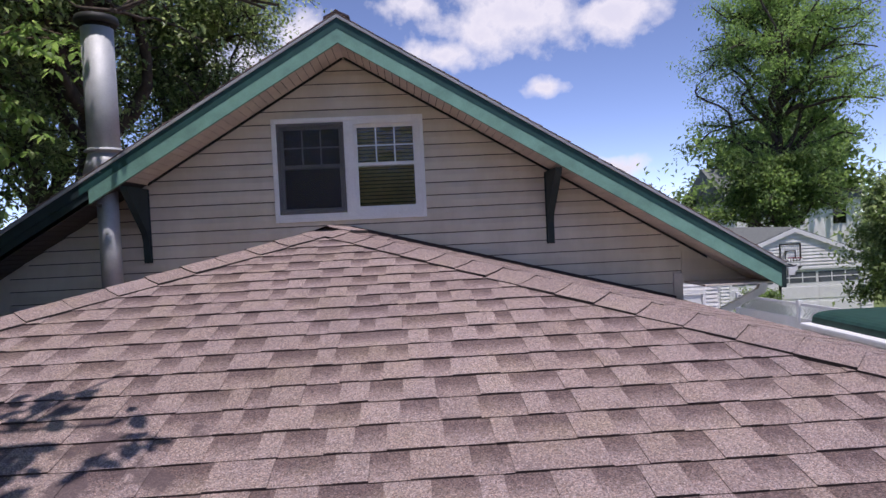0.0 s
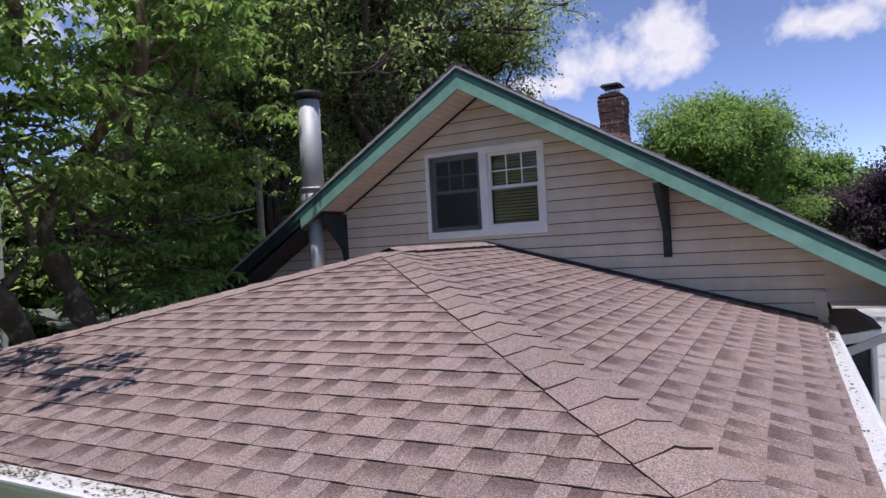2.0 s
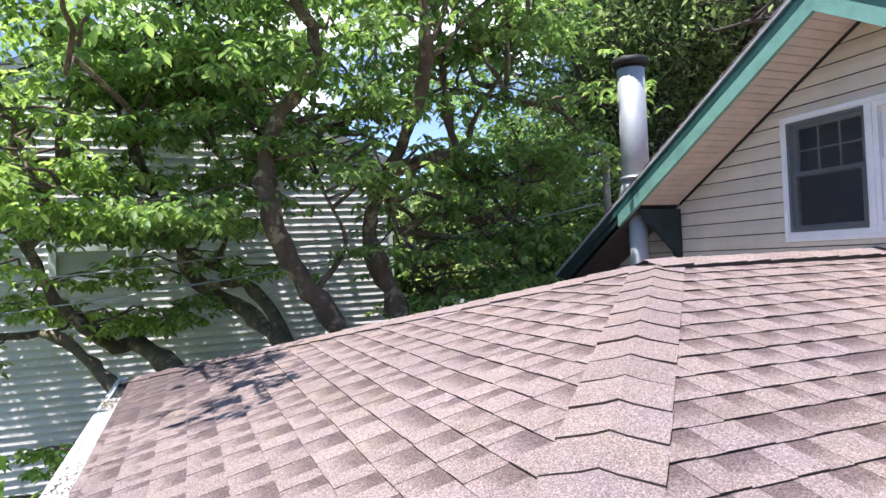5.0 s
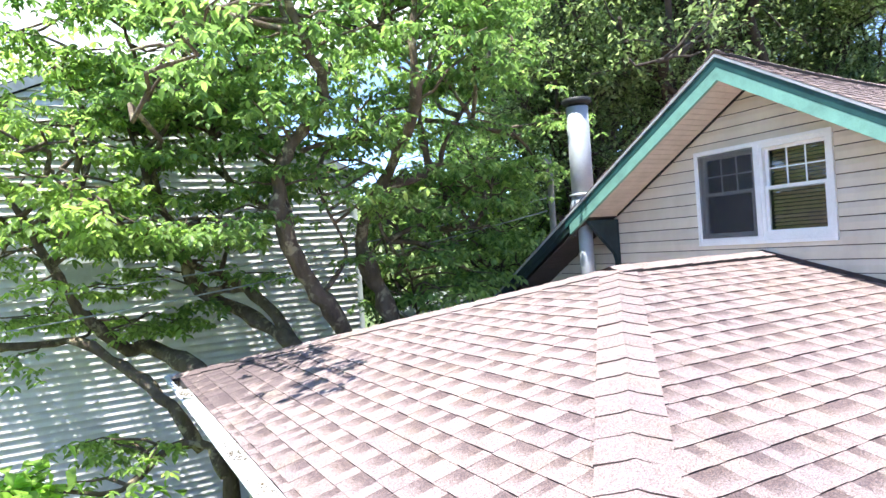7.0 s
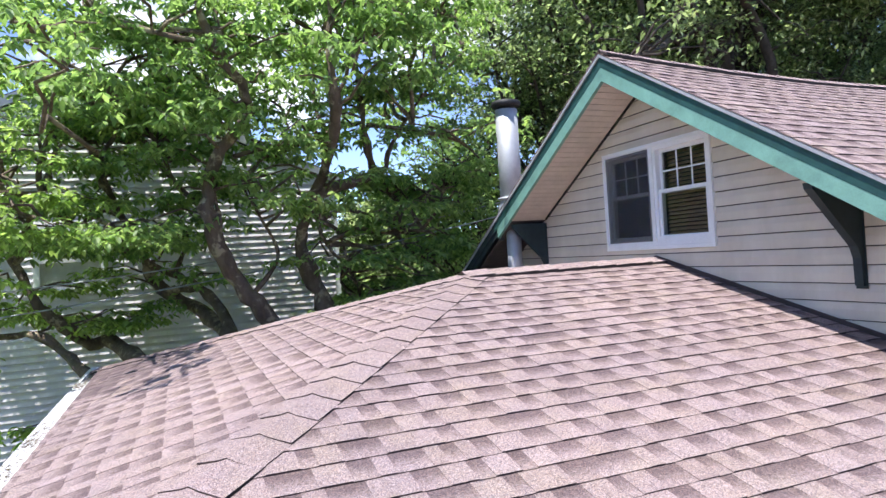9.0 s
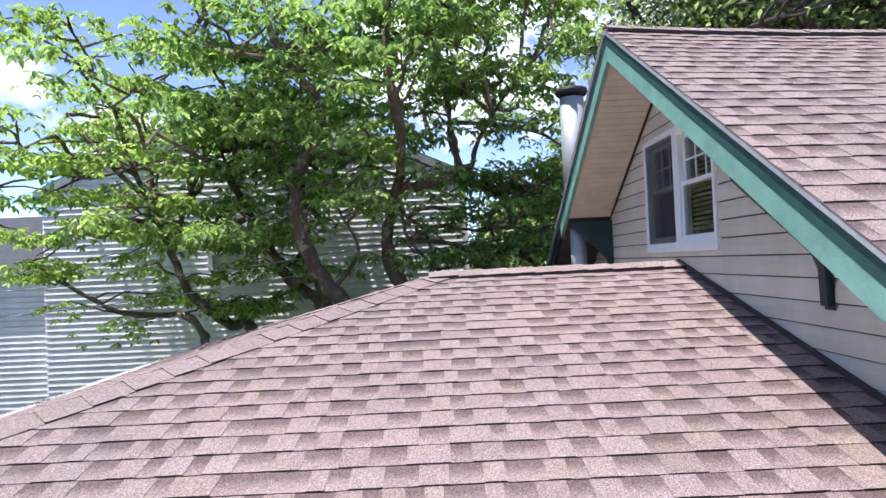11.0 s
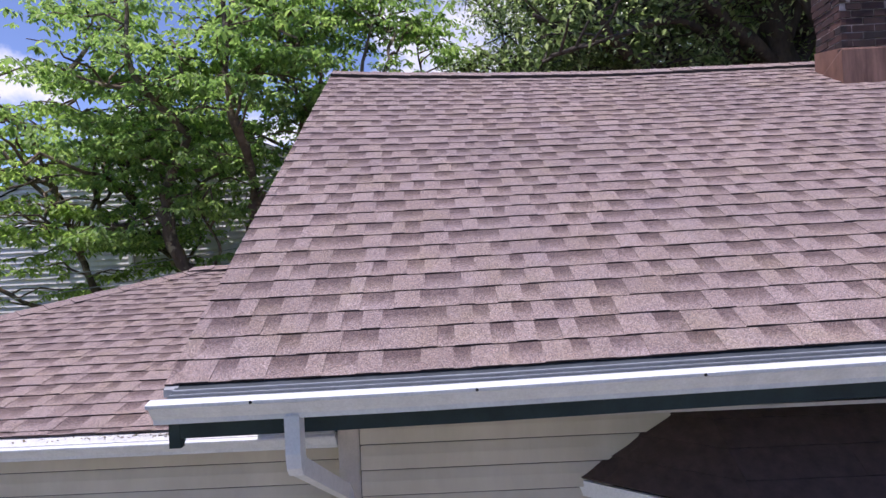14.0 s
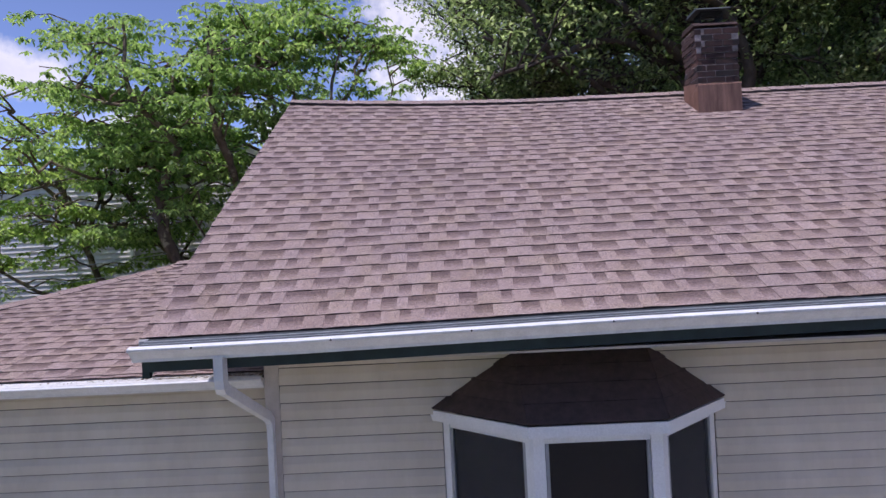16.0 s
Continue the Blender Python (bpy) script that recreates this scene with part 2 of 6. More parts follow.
def leaf_look(dark, mid, light, gloss=0.35):
    def build(nt, b, node, link):
        r = nt.nodes.new("ShaderNodeNewGeometry").outputs["Random Per Island"]
        col = ramp(nt, link, r, [(0.0, dark), (0.55, mid), (1.0, light)])
        patch = ramp(nt, link, noise_fac(nt, link, 0.7, 3), [(0.35, (0.8, 0.85, 0.75)), (0.65, (1.15, 1.1, 1.0))])
        col = mixc(nt, link, 1.0, col, patch, "MULTIPLY")
        link(col, b.inputs["Base Color"])
        b.inputs["Roughness"].default_value = 1 - gloss
        t = nt.nodes.new("ShaderNodeBsdfTranslucent")
        link(mixc(nt, link, 1.0, col, (1.4, 1.5, 0.95), "MULTIPLY"), t.inputs[0])
        mx = nt.nodes.new("ShaderNodeMixShader")
        mx.inputs[0].default_value = 0.58
        link(b.outputs[0], mx.inputs[1]), link(t.outputs[0], mx.inputs[2])
        link(mx.outputs[0], nt.nodes["Material Output"].inputs[0])
    return build


leaf_bright = material("dogwood_leaf", leaf_look((0.145, 0.22, 0.09), (0.228, 0.338, 0.14), (0.43, 0.55, 0.235), 0.5))
# brighter copy of the dogwood leaf, sunlight put into its colour
leaf_sunlit = material("sunlit_dogwood_leaf", leaf_look((0.18, 0.25, 0.085), (0.29, 0.405, 0.14), (0.50, 0.61, 0.24), 0.5))
leaf_dark = material("oak_leaf", leaf_look((0.10, 0.14, 0.07), (0.21, 0.27, 0.14), (0.52, 0.58, 0.40), 0.7))
leaf_mid = material("maple_leaf", leaf_look((0.09, 0.14, 0.065), (0.165, 0.24, 0.105), (0.32, 0.41, 0.20), 0.5))
leaf_shade = material("shaded_leaf", leaf_look((0.12, 0.18, 0.08), (0.22, 0.32, 0.13), (0.38, 0.49, 0.21), 0.5))
leaf_sunny = material("sunny_maple_leaf", leaf_look((0.12, 0.19, 0.085), (0.205, 0.305, 0.13), (0.32, 0.43, 0.19), 0.5))
leaf_lime = material("lime_leaf", leaf_look((0.20, 0.33, 0.07), (0.33, 0.50, 0.12), (0.46, 0.64, 0.19), 0.45))
leaf_plum = material("plum_leaf", leaf_look((0.046, 0.03, 0.066), (0.08, 0.052, 0.11), (0.14, 0.098, 0.175)))

# ---- building helpers ----
def part(name, bm, mat, parent=None, label="", smooth=False):
    me = bpy.data.meshes.new(name)
    bm.to_mesh(me)
    bm.free()
    return part_mesh(name, me, mat, parent, label, smooth)


def part_mesh(name, me, mat, parent=None, label="", smooth=False):
    for m in (mat if isinstance(mat, (list, tuple)) else [mat]):
        me.materials.append(m)
    if smooth:
        for p in me.polygons:
            p.use_smooth = True
    ob = new(name, me)
    if parent:
        ob.parent = parent
        ob.matrix_parent_inverse = BASES.get(parent.name, Matrix()).inverted()
    if label:
        tagged(ob, label)
    return ob


BASES = {}


def thing(name, at, label, category, group="", kind=""):
    ob = new(name)
    ob.matrix_basis = Matrix.Translation(at)
    ob.empty_display_size = 0.2
    BASES[ob.name] = Matrix.Translation(at)
    return tagged(ob, label, category, group, kind)


def block(x0, x1, y0, y1, z0, z1, bevel=0.0, bm=None):
    bm = bm or bmesh.new()
    vs = [bm.verts.new((x, y, z)) for x in (x0, x1) for y in (y0, y1) for z in (z0, z1)]
    fs = [bm.faces.new([vs[i] for i in f]) for f in ((0, 1, 3, 2), (4, 6, 7, 5), (0, 4, 5, 1), (2, 3, 7, 6), (0, 2, 6, 4), (1, 5, 7, 3))]
    if bevel:
        bmesh.ops.bevel(bm, geom=list({e for f in fs for e in f.edges}), offset=bevel, segments=2, affect="EDGES", profile=0.6)
    return bm


def extrude(points, way, bm=None, bevel=0.0):
    """A prism: the polygon carried along way."""
    bm = bm or bmesh.new()
    a = [bm.verts.new(p) for p in points]
    b = [bm.verts.new(Vector(p) + Vector(way)) for p in points]
    n = len(a)
    fs = [bm.faces.new(a[::-1]), bm.faces.new(b)]
    fs += [bm.faces.new((a[i], a[(i + 1) % n], b[(i + 1) % n], b[i])) for i in range(n)]
    bmesh.ops.recalc_face_normals(bm, faces=fs)
    if bevel:
        bmesh.ops.bevel(bm, geom=list({e for f in fs for e in f.edges}), offset=bevel, segments=1, affect="EDGES")
    return bm


def tube(points, radii, sides=10, bm=None, cap=True):
    bm = bm or bmesh.new()
    pts = [Vector(p) for p in points]
    rings = []
    side = None
    for i, p in enumerate(pts):
        d = (pts[min(i + 1, len(pts) - 1)] - pts[max(i - 1, 0)]).normalized()
        if side is None:
            side = d.orthogonal().normalized()
        side = (side - d * side.dot(d)).normalized()
        up = d.cross(side)
        r = radii[i] if isinstance(radii, (list, tuple)) else radii
        rings.append([bm.verts.new(p + (side * math.cos(a) + up * math.sin(a)) * r) for a in (2 * math.pi * k / sides for k in range(sides))])
    for a, b in zip(rings, rings[1:]):
        for k in range(sides):
            f = bm.faces.new((a[k], a[(k + 1) % sides], b[(k + 1) % sides], b[k]))
            f.smooth = True
    if cap:
        bm.faces.new(rings[0][::-1])
        bm.faces.new(rings[-1])
    return bm


def loft(rings, bm=None):
    """A closed profile carried through several places, with capped ends."""
    bm = bm or bmesh.new()
    rows = [[bm.verts.new(p) for p in r] for r in rings]
    n = len(rows[0])
    for a, b in zip(rows, rows[1:]):
        for k in range(n):
            bm.faces.new((a[k], a[(k + 1) % n], b[(k + 1) % n], b[k]))
    bm.faces.new(rows[0][::-1]), bm.faces.new(rows[-1])
    bmesh.ops.recalc_face_normals(bm, faces=bm.faces[:])
    return bm


def quick_mesh(name, verts, faces, uvs=None, mats=None):
    me = bpy.data.meshes.new(name)
    me.from_pydata(verts, [], faces)
    if uvs is not None:
        layer = me.uv_layers.new(name="UVMap")
        layer.data.foreach_set("uv", np.array(uvs, dtype=np.float32).ravel())
    if mats is not None:
        me.polygons.foreach_set("material_index", np.array(mats, dtype=np.int32))
    return me


# ---- numbers of the place ----
G = -0.33                    # ground
RIDGE, PITCH, EAVE = 6.112, 0.597, 4.007   # main roof: ridge height, slope, half width
RAKE, BACK = -0.518, 11.6    # main roof: front and back edge
EAVE_Z = RIDGE - PITCH * EAVE
WALL_X = 3.25
PEAK_Y, PEAK_Z, HW, HD = -1.93, 4.2, 3.2, 3.08   # front hip roof: peak, half width, depth before the peak
LOW_Z = 3.35
FRONT = PEAK_Y - HD
HIP, HIP_F = (PEAK_Z - LOW_Z) / HW, (PEAK_Z - LOW_Z) / HD
COURSE = 0.1432


def roof_z(x):
    return RIDGE - PITCH * abs(x)


def sag(y):
    """How far the old ridge has sunk behind the gable."""
    pts = ((RAKE, 0.0), (0.0, 0.04), (1.0, 0.10), (2.2, 0.145), (4.0, 0.155), (7.0, 0.17), (20.0, 0.18))
    if y <= RAKE:
        return 0.0
    for (a, p), (b, q) in zip(pts, pts[1:]):
        if y <= b:
            return p + (q - p) * (y - a) / (b - a)
    return 0.18


def rise(y):
    """How far the long eave climbs towards the back."""
    return float(np.interp(y, (RAKE, 0.5, 1.4, 2.4, 3.4, 4.2, 11.6), (-0.006, 0.002, 0.02, 0.038, 0.048, 0.055, 0.07)))


def sunk(p):
    """A point of the main roof, lowered with the sunken ridge and lifted with the climbing eave."""
    p = Vector(p)
    p.z += rise(p.y) * min(1.0, abs(p.x) / EAVE) ** 2 - sag(p.y) * max(0.0, 1 - abs(p.x) / EAVE) ** 1.5
    return p

# ---- ground ----
def ground():
    bm = bmesh.new()
    n = 60
    xs = [math.copysign(abs(k) ** 2.6, k) * 900 for k in np.linspace(-1, 1, n)]
    grid = [[bm.verts.new((x, y + 5, G + (0.03 * noise.noise((x * 0.3, y * 0.3, 0)) if abs(x) < 60 and abs(y) < 60 else 0) - 0.02)) for y in xs] for x in xs]
    for i in range(n - 1):
        for j in range(n - 1):
            bm.faces.new((grid[i][j], grid[i + 1][j], grid[i + 1][j + 1], grid[i][j + 1]))
    tagged(part("ground", bm, grass_mat, smooth=True), "green lawn and open ground around the houses", "ground", kind="structure")
    tagged(part("driveway", block(3.6, 10.0, -14.0, 12.8, G - 0.1, G + 0.03), asphalt_mat), "worn grey asphalt driveway beside the house", "driveway", kind="structure")


ground()

# ---- walls of the house ----
def lap_boards(wall, origin, along, out, z0, z1, ends, exposure, mat, lip=0.017, bow=0.9):
    """Lap siding, one board a piece. ends(z): where a board begins and stops along the wall at height z."""
    o, u, n = Vector(origin), Vector(along), Vector(out)
    z = z0
    while z < z1 - 0.01:
        top = min(z + exposure, z1)
        (a0, b0), (a1, b1) = ends(z + 0.001), ends(top - 0.001)
        if b0 - a0 > 0.02:
            if b1 - a1 < 0.01:
                m = (a1 + b1) / 2
                a1, b1 = m - 0.005, m + 0.005
            vs = []
            rise = top - z
            am, bm_ = a0 + (a1 - a0) * 0.6, b0 + (b1 - b0) * 0.6
            for a, b, h, d in ((a0, b0, z + 0.009, lip), (am, bm_, z + rise * 0.6, lip * bow), (a1, b1, top, 0.003)):
                for s in (a, b):
                    p = o + u * s + Vector((0, 0, h - o.z))
                    vs += [p, p + n * d]
            # in threes up the board: wall and face at the start, wall and face at the end
            me = quick_mesh("siding_board", [tuple(v) for v in vs], [(1, 3, 7, 5), (5, 7, 11, 9), (0, 2, 3, 1), (0, 1, 5, 4), (4, 5, 9, 8), (2, 6, 7, 3), (6, 10, 11, 7), (8, 9, 11, 10)])
            part_mesh("siding_board", me, mat, wall)
        z += exposure


def wall_gable():
    """The front gable wall above the lower roof, with the window opening."""
    wx0, wx1, wz0, wz1 = -0.688, 0.698, 4.338, 5.262
    bm = bmesh.new()
    t = 0.16
    top = RIDGE - 0.244
    def slope_z(x):
        return top - PITCH * abs(x)
    for x0, x1 in ((-WALL_X, wx0), (wx1, WALL_X)):
        extrude([(x0, 0, G), (x1, 0, G), (x1, 0, slope_z(x1)), (x0, 0, slope_z(x0))], (0, t, 0), bm)
    extrude([(wx0, 0, G), (wx1, 0, G), (wx1, 0, wz0), (wx0, 0, wz0)], (0, t, 0), bm)
    extrude([(wx0, 0, wz1), (wx1, 0, wz1), (wx1, 0, slope_z(wx1)), (0, 0, top), (wx0, 0, slope_z(wx0))], (0, t, 0), bm)
    w = tagged(part("wall_front", bm, backing_mat), "beige lap-sided gable wall under a green rake", "wall", kind="structure")
    half = lambda z: max(0.0, min(WALL_X - (0.09 if z < 3.6 else 0.0), (top - z) / PITCH))
    e = 0.1235
    z = 3.02
    while z < top - 0.02:
        zt = min(z + e, top)
        h0, h1 = half(z), half(zt)
        cut = z < wz1 and zt > wz0
        for a, b in ((-9, wx0), (wx1, 9)) if cut else ((-9, 9),):
            lap_boards(w, (0, -0.002, z), (1, 0, 0), (0, -1, 0), z, zt, lambda q, a=a, b=b: (max(a, -half(q)), min(b, half(q))), e, siding_mat)
        if cut and zt > wz1 + 0.02:
            lap_boards(w, (0, -0.002, wz1), (1, 0, 0), (0, -1, 0), wz1 + 0.02, zt, lambda q: (wx0, wx1), e, siding_mat, 0.012)
        if cut and z < wz0 - 0.02:
            lap_boards(w, (0, -0.002, z), (1, 0, 0), (0, -1, 0), z, wz0 - 0.02, lambda q: (wx0, wx1), e, siding_mat)
        z += e
    for q in (1, -1):
        pts = [(q * x, -0.013, roof_z(x) - d) for x, d in ((WALL_X, 0.29), (WALL_X, 0.241), (WALL_X - 0.3, 0.241), (WALL_X - 0.3, 0.262))]
        part("filler_board", extrude(pts, (0, 0.012, 0)), siding_mat, w)
    return w


wall_gable()


def double_hung(parent, x0, x1, y, z0, z1, screen, blind):
    """One double-hung unit in the plane y, facing -y: frame, two sashes, muntins in the upper one."""
    f = 0.035
    bm = bmesh.new()
    for a, b, c, d in ((x0, x0 + f, z0, z1), (x1 - f, x1, z0, z1), (x0 + f, x1 - f, z1 - f, z1), (x0 + f, x1 - f, z0, z0 + f + 0.02)):
        block(a, b, y - 0.02, y + 0.08, c, d, 0, bm)
    part("window_frame", bm, white_vinyl, parent)
    mid = (z0 + z1) / 2 + 0.02
    for name, a, b, yy in (("upper_sash", mid - 0.02, z1 - f, y + 0.045), ("lower_sash", z0 + f, mid + 0.02, y + 0.015)):
        s = 0.032
        bm = bmesh.new()
        l, r = x0 + f, x1 - f
        for p in ((l, l + s, a, b), (r - s, r, a, b), (l + s, r - s, b - s, b), (l + s, r - s, a, a + s)):
            block(p[0], p[1], yy - 0.014, yy + 0.014, p[2], p[3], 0, bm)
        sash = part(name, bm, white_vinyl, parent)
        part("pane", block(l + s, r - s, yy - 0.003, yy + 0.003, a + s, b - s), pane_mat, sash).visible_shadow = False
        if name == "upper_sash":
            for k in (1, 2):
                xx = l + s + (r - l - 2 * s) * k / 3
                part("muntin", block(xx - 0.007, xx + 0.007, yy - 0.010, yy - 0.0035, a + s, b - s), white_vinyl, sash)
            zz = (a + b) / 2
            part("muntin", block(l + s, r - s, yy - 0.012, yy - 0.0105, zz - 0.007, zz + 0.007), white_vinyl, sash)
        if blind:
            k = a + s
            while k < b - s - 0.02:
                part("blind_slat", extrude([(l + s, yy + 0.05, k), (l + s, yy + 0.075, k + 0.028), (l + s, yy + 0.077, k + 0.027), (l + s, yy + 0.052, k - 0.001)], (r - l - 2 * s, 0, 0)), blind_mat, sash)
                k += 0.036
    if screen:
        part("insect_screen", block(x0 + 0.012, x1 - 0.014, y - 0.026, y - 0.023, z0 + 0.016, z1 - 0.012), screen_mat, parent, "dark grey insect screen")


def gable_window():
    w = thing("window_1", (0, 0, 4.33), "white vinyl twin double-hung window with a dark insect screen", "window", kind="structure")
    x0, x1, z0, z1 = -0.688, 0.698, 4.338, 5.262
    bm = bmesh.new()
    c = 0.035
    for a, b, p, q in ((x0 - c, x0, z0 - c, z1 + c), (x1, x1 + c, z0 - c, z1 + c), (x0, x1, z1, z1 + c), (x0, x1, z0 - c, z0)):
        block(a, b, -0.035, 0.0, p, q, 0.004, bm)
    part("casing", bm, white_vinyl, w)
    part("sill", block(x0, x1, -0.03, 0.05, z0, z0 + 0.025), white_vinyl, w)
    part("mullion", block(-0.022, 0.022, -0.03, 0.09, z0 + 0.025, z1), white_vinyl, w)
    double_hung(w, x0, -0.022, 0.0, z0 + 0.025, z1, True, False)
    double_hung(w, 0.022, x1, 0.0, z0 + 0.025, z1, False, True)
    bm = block(x0 - 0.3, x1 + 0.3, 0.6, 1.9, z0 - 0.5, z1 + 0.1)
    for f in [f for f in bm.faces if abs(f.calc_center_median().y - 0.6) < 0.01]:
        bm.faces.remove(f)
    tagged(part("attic_room", bm, room_mat), "dim attic room behind the window", "room", kind="structure")


gable_window()


def corner_trims():
    for s in (-1, 1):
        x = s * (WALL_X - 0.045)
        tagged(part("corner_trim", block(x - 0.045, x + 0.05, -0.028, 0.08, G, 3.62, 0.004), trim_mat), "beige vinyl corner post of the siding", "trim", kind="structure")


corner_trims()


def wall_sides():
    top = EAVE_Z - 0.12
    for s, nm in ((1, "wall_east"), (-1, "wall_west")):
        x = s * WALL_X
        w = part(nm, block(min(x, x - s * 0.16), max(x, x - s * 0.16), 0.16, BACK - 0.3, G, top), backing_mat)
        tagged(w, "beige lap-sided long wall in the shade of the eave", "wall", kind="structure")
        if s > 0:
            z = 0.2
            while z < top:
                zt = min(z + 0.127, top)
                spans = ((0.085, BACK - 0.3),) if z > 2.9 else ((0.085, 1.245), (3.185, BACK - 0.3))
                for a, b in spans:
                    lap_boards(w, (x + 0.002, 0, z), (0, 1, 0), (1, 0, 0), z, zt, lambda q, a=a, b=b: (a, b), 0.127, siding_mat)
                z += 0.127
    back = part("wall_back", extrude([(-WALL_X, BACK - 0.3, G), (WALL_X, BACK - 0.3, G), (WALL_X, BACK - 0.3, roof_z(WALL_X) - 0.2), (0, BACK - 0.3, RIDGE - 0.2), (-WALL_X, BACK - 0.3, roof_z(WALL_X) - 0.2)], (0, 0.16, 0)), trim_mat)
    tagged(back, "plain beige back gable wall", "wall", kind="structure")


wall_sides()

# ---- main roof ----
def roof_deck(name, label, corners, thick=0.1):
    bm = extrude(corners, (0, 0, -thick))
    return tagged(part(name, bm, deck_mat), label, "roof", kind="structure")


def main_roof_decks():
    out = []
    ys = [RAKE + 0.02 + (BACK - RAKE - 0.02) * (k / 24) ** 1.6 for k in range(25)]
    for s, nm in ((1, "roof_east"), (-1, "roof_west")):
        bm = bmesh.new()
        rows = []
        for d in (0.012, 0.1):
            rows.append([[bm.verts.new(sunk((s * EAVE * q, y, roof_z(EAVE * q) - d))) for y in ys] for q in (0, 1)])
        for i in range(24):
            for top in (0, 1):
                r = rows[top]
                bm.faces.new((r[0][i], r[0][i + 1], r[1][i + 1], r[1][i]))
            bm.faces.new((rows[0][1][i], rows[0][1][i + 1], rows[1][1][i + 1], rows[1][1][i]))
        for i in (0, 24):
            bm.faces.new((rows[0][0][i], rows[0][1][i], rows[1][1][i], rows[1][0][i]))
        bmesh.ops.recalc_face_normals(bm, faces=bm.faces[:])
        out.append(tagged(part(nm, bm, deck_mat), "main roof slope of weathered pinkish-brown laminated shingles, its old ridge sagging", "roof", kind="structure"))
    return out


roof_east, roof_west = main_roof_decks()


def rake_trim():
    """Rake boards, drip edge and soffit of the front gable."""
    def strip(s, x0, x1, y0, y1, up, down):
        # between two depths under the roof surface, following the slope
        pts = [(s * x, y0, roof_z(x) - d) for x, d in ((x0, up), (x1, up), (x1, down), (x0, down))]
        return extrude(pts, (0, y1 - y0, 0))
    for s in (1, -1):
        far = EAVE + 0.02
        r = thing("rake_board", (s * 2.0, RAKE, roof_z(2.0)), "weathered green rake board along the front gable" if s > 0 else "green rake board with paint peeling past the flue", "trim", kind="structure")
        part("drip_edge", strip(s, 0, far, RAKE - 0.022, RAKE + 0.03, 0.004, 0.032), drip_mat, r, "grey metal drip edge")
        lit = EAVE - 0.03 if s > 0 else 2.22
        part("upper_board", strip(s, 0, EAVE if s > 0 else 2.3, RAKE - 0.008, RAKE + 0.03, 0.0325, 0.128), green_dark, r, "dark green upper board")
        # past the flue a blacker green carries the tree shade on the boards
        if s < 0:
            part("upper_board", strip(s, 2.302, EAVE, RAKE - 0.008, RAKE + 0.03, 0.0325, 0.128), green_black, r, "upper board darkened for tree shade")
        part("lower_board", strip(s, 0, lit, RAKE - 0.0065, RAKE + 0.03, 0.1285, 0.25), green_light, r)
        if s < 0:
            part("peeling_board", strip(s, 2.222, EAVE, RAKE + 0.006, RAKE + 0.03, 0.1285, 0.20), green_black, r, "bare board with flaking paint, darkened for tree shade")
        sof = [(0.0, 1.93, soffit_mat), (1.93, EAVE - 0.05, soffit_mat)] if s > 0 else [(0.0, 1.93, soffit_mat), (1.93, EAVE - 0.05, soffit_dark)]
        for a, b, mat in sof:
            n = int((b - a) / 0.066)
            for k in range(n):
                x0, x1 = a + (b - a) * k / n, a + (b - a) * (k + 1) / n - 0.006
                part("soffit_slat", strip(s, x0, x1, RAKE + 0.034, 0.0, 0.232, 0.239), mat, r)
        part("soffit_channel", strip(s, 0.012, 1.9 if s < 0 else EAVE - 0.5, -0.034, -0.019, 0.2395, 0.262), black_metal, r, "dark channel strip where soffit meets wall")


rake_trim()


def brace(s):
    x = s * 1.94
    b = thing("gable_brace", (x, 0, 4.0), "dark green solid triangular bracket under the gable overhang", "bracket", "gable brackets")
    top = roof_z(1.94) - 0.27
    pts = [(x - 0.03, y, z) for y, z in ((-0.018, 4.0), (-0.018, top), (RAKE + 0.04, top), (RAKE + 0.05, top - 0.04), (-0.085, top - 0.42), (-0.055, top - 0.5), (-0.05, 4.0))]
    part("plate", extrude(pts, (0.06, 0, 0)), green_black, b)
    part("wall_cleat", block(x - 0.04, x + 0.04, -0.024, -0.0175, 3.98, top - 0.002), green_black, b)


brace(1), brace(-1)


def shingle_tab_mesh(w, e, raised):
    h0, h1 = (0.0112, 0.003) if raised else (0.0078, 0.002)
    g = 0.0003
    d = 0.02
    vs = [(g, 0, 0), (w - g, 0, 0), (w - g, 0, h0), (g, 0, h0), (g, e + d, h1), (w - g, e + d, h1), (g, e + d, 0), (w - g, e + d, 0)]
    fs = [(3, 2, 5, 4), (0, 1, 2, 3), (0, 3, 4, 6), (1, 7, 5, 2)]
    k = 1.0 if not raised else 0.25
    uv = []
    for f in fs:
        uv += [(vs[i][0], k * vs[i][1] / e) for i in f]
    return vs, fs, uv, [0, 1, 0, 0]


WIDTHS = (0.07, 0.085, 0.10, 0.115, 0.13, 0.15, 0.175)


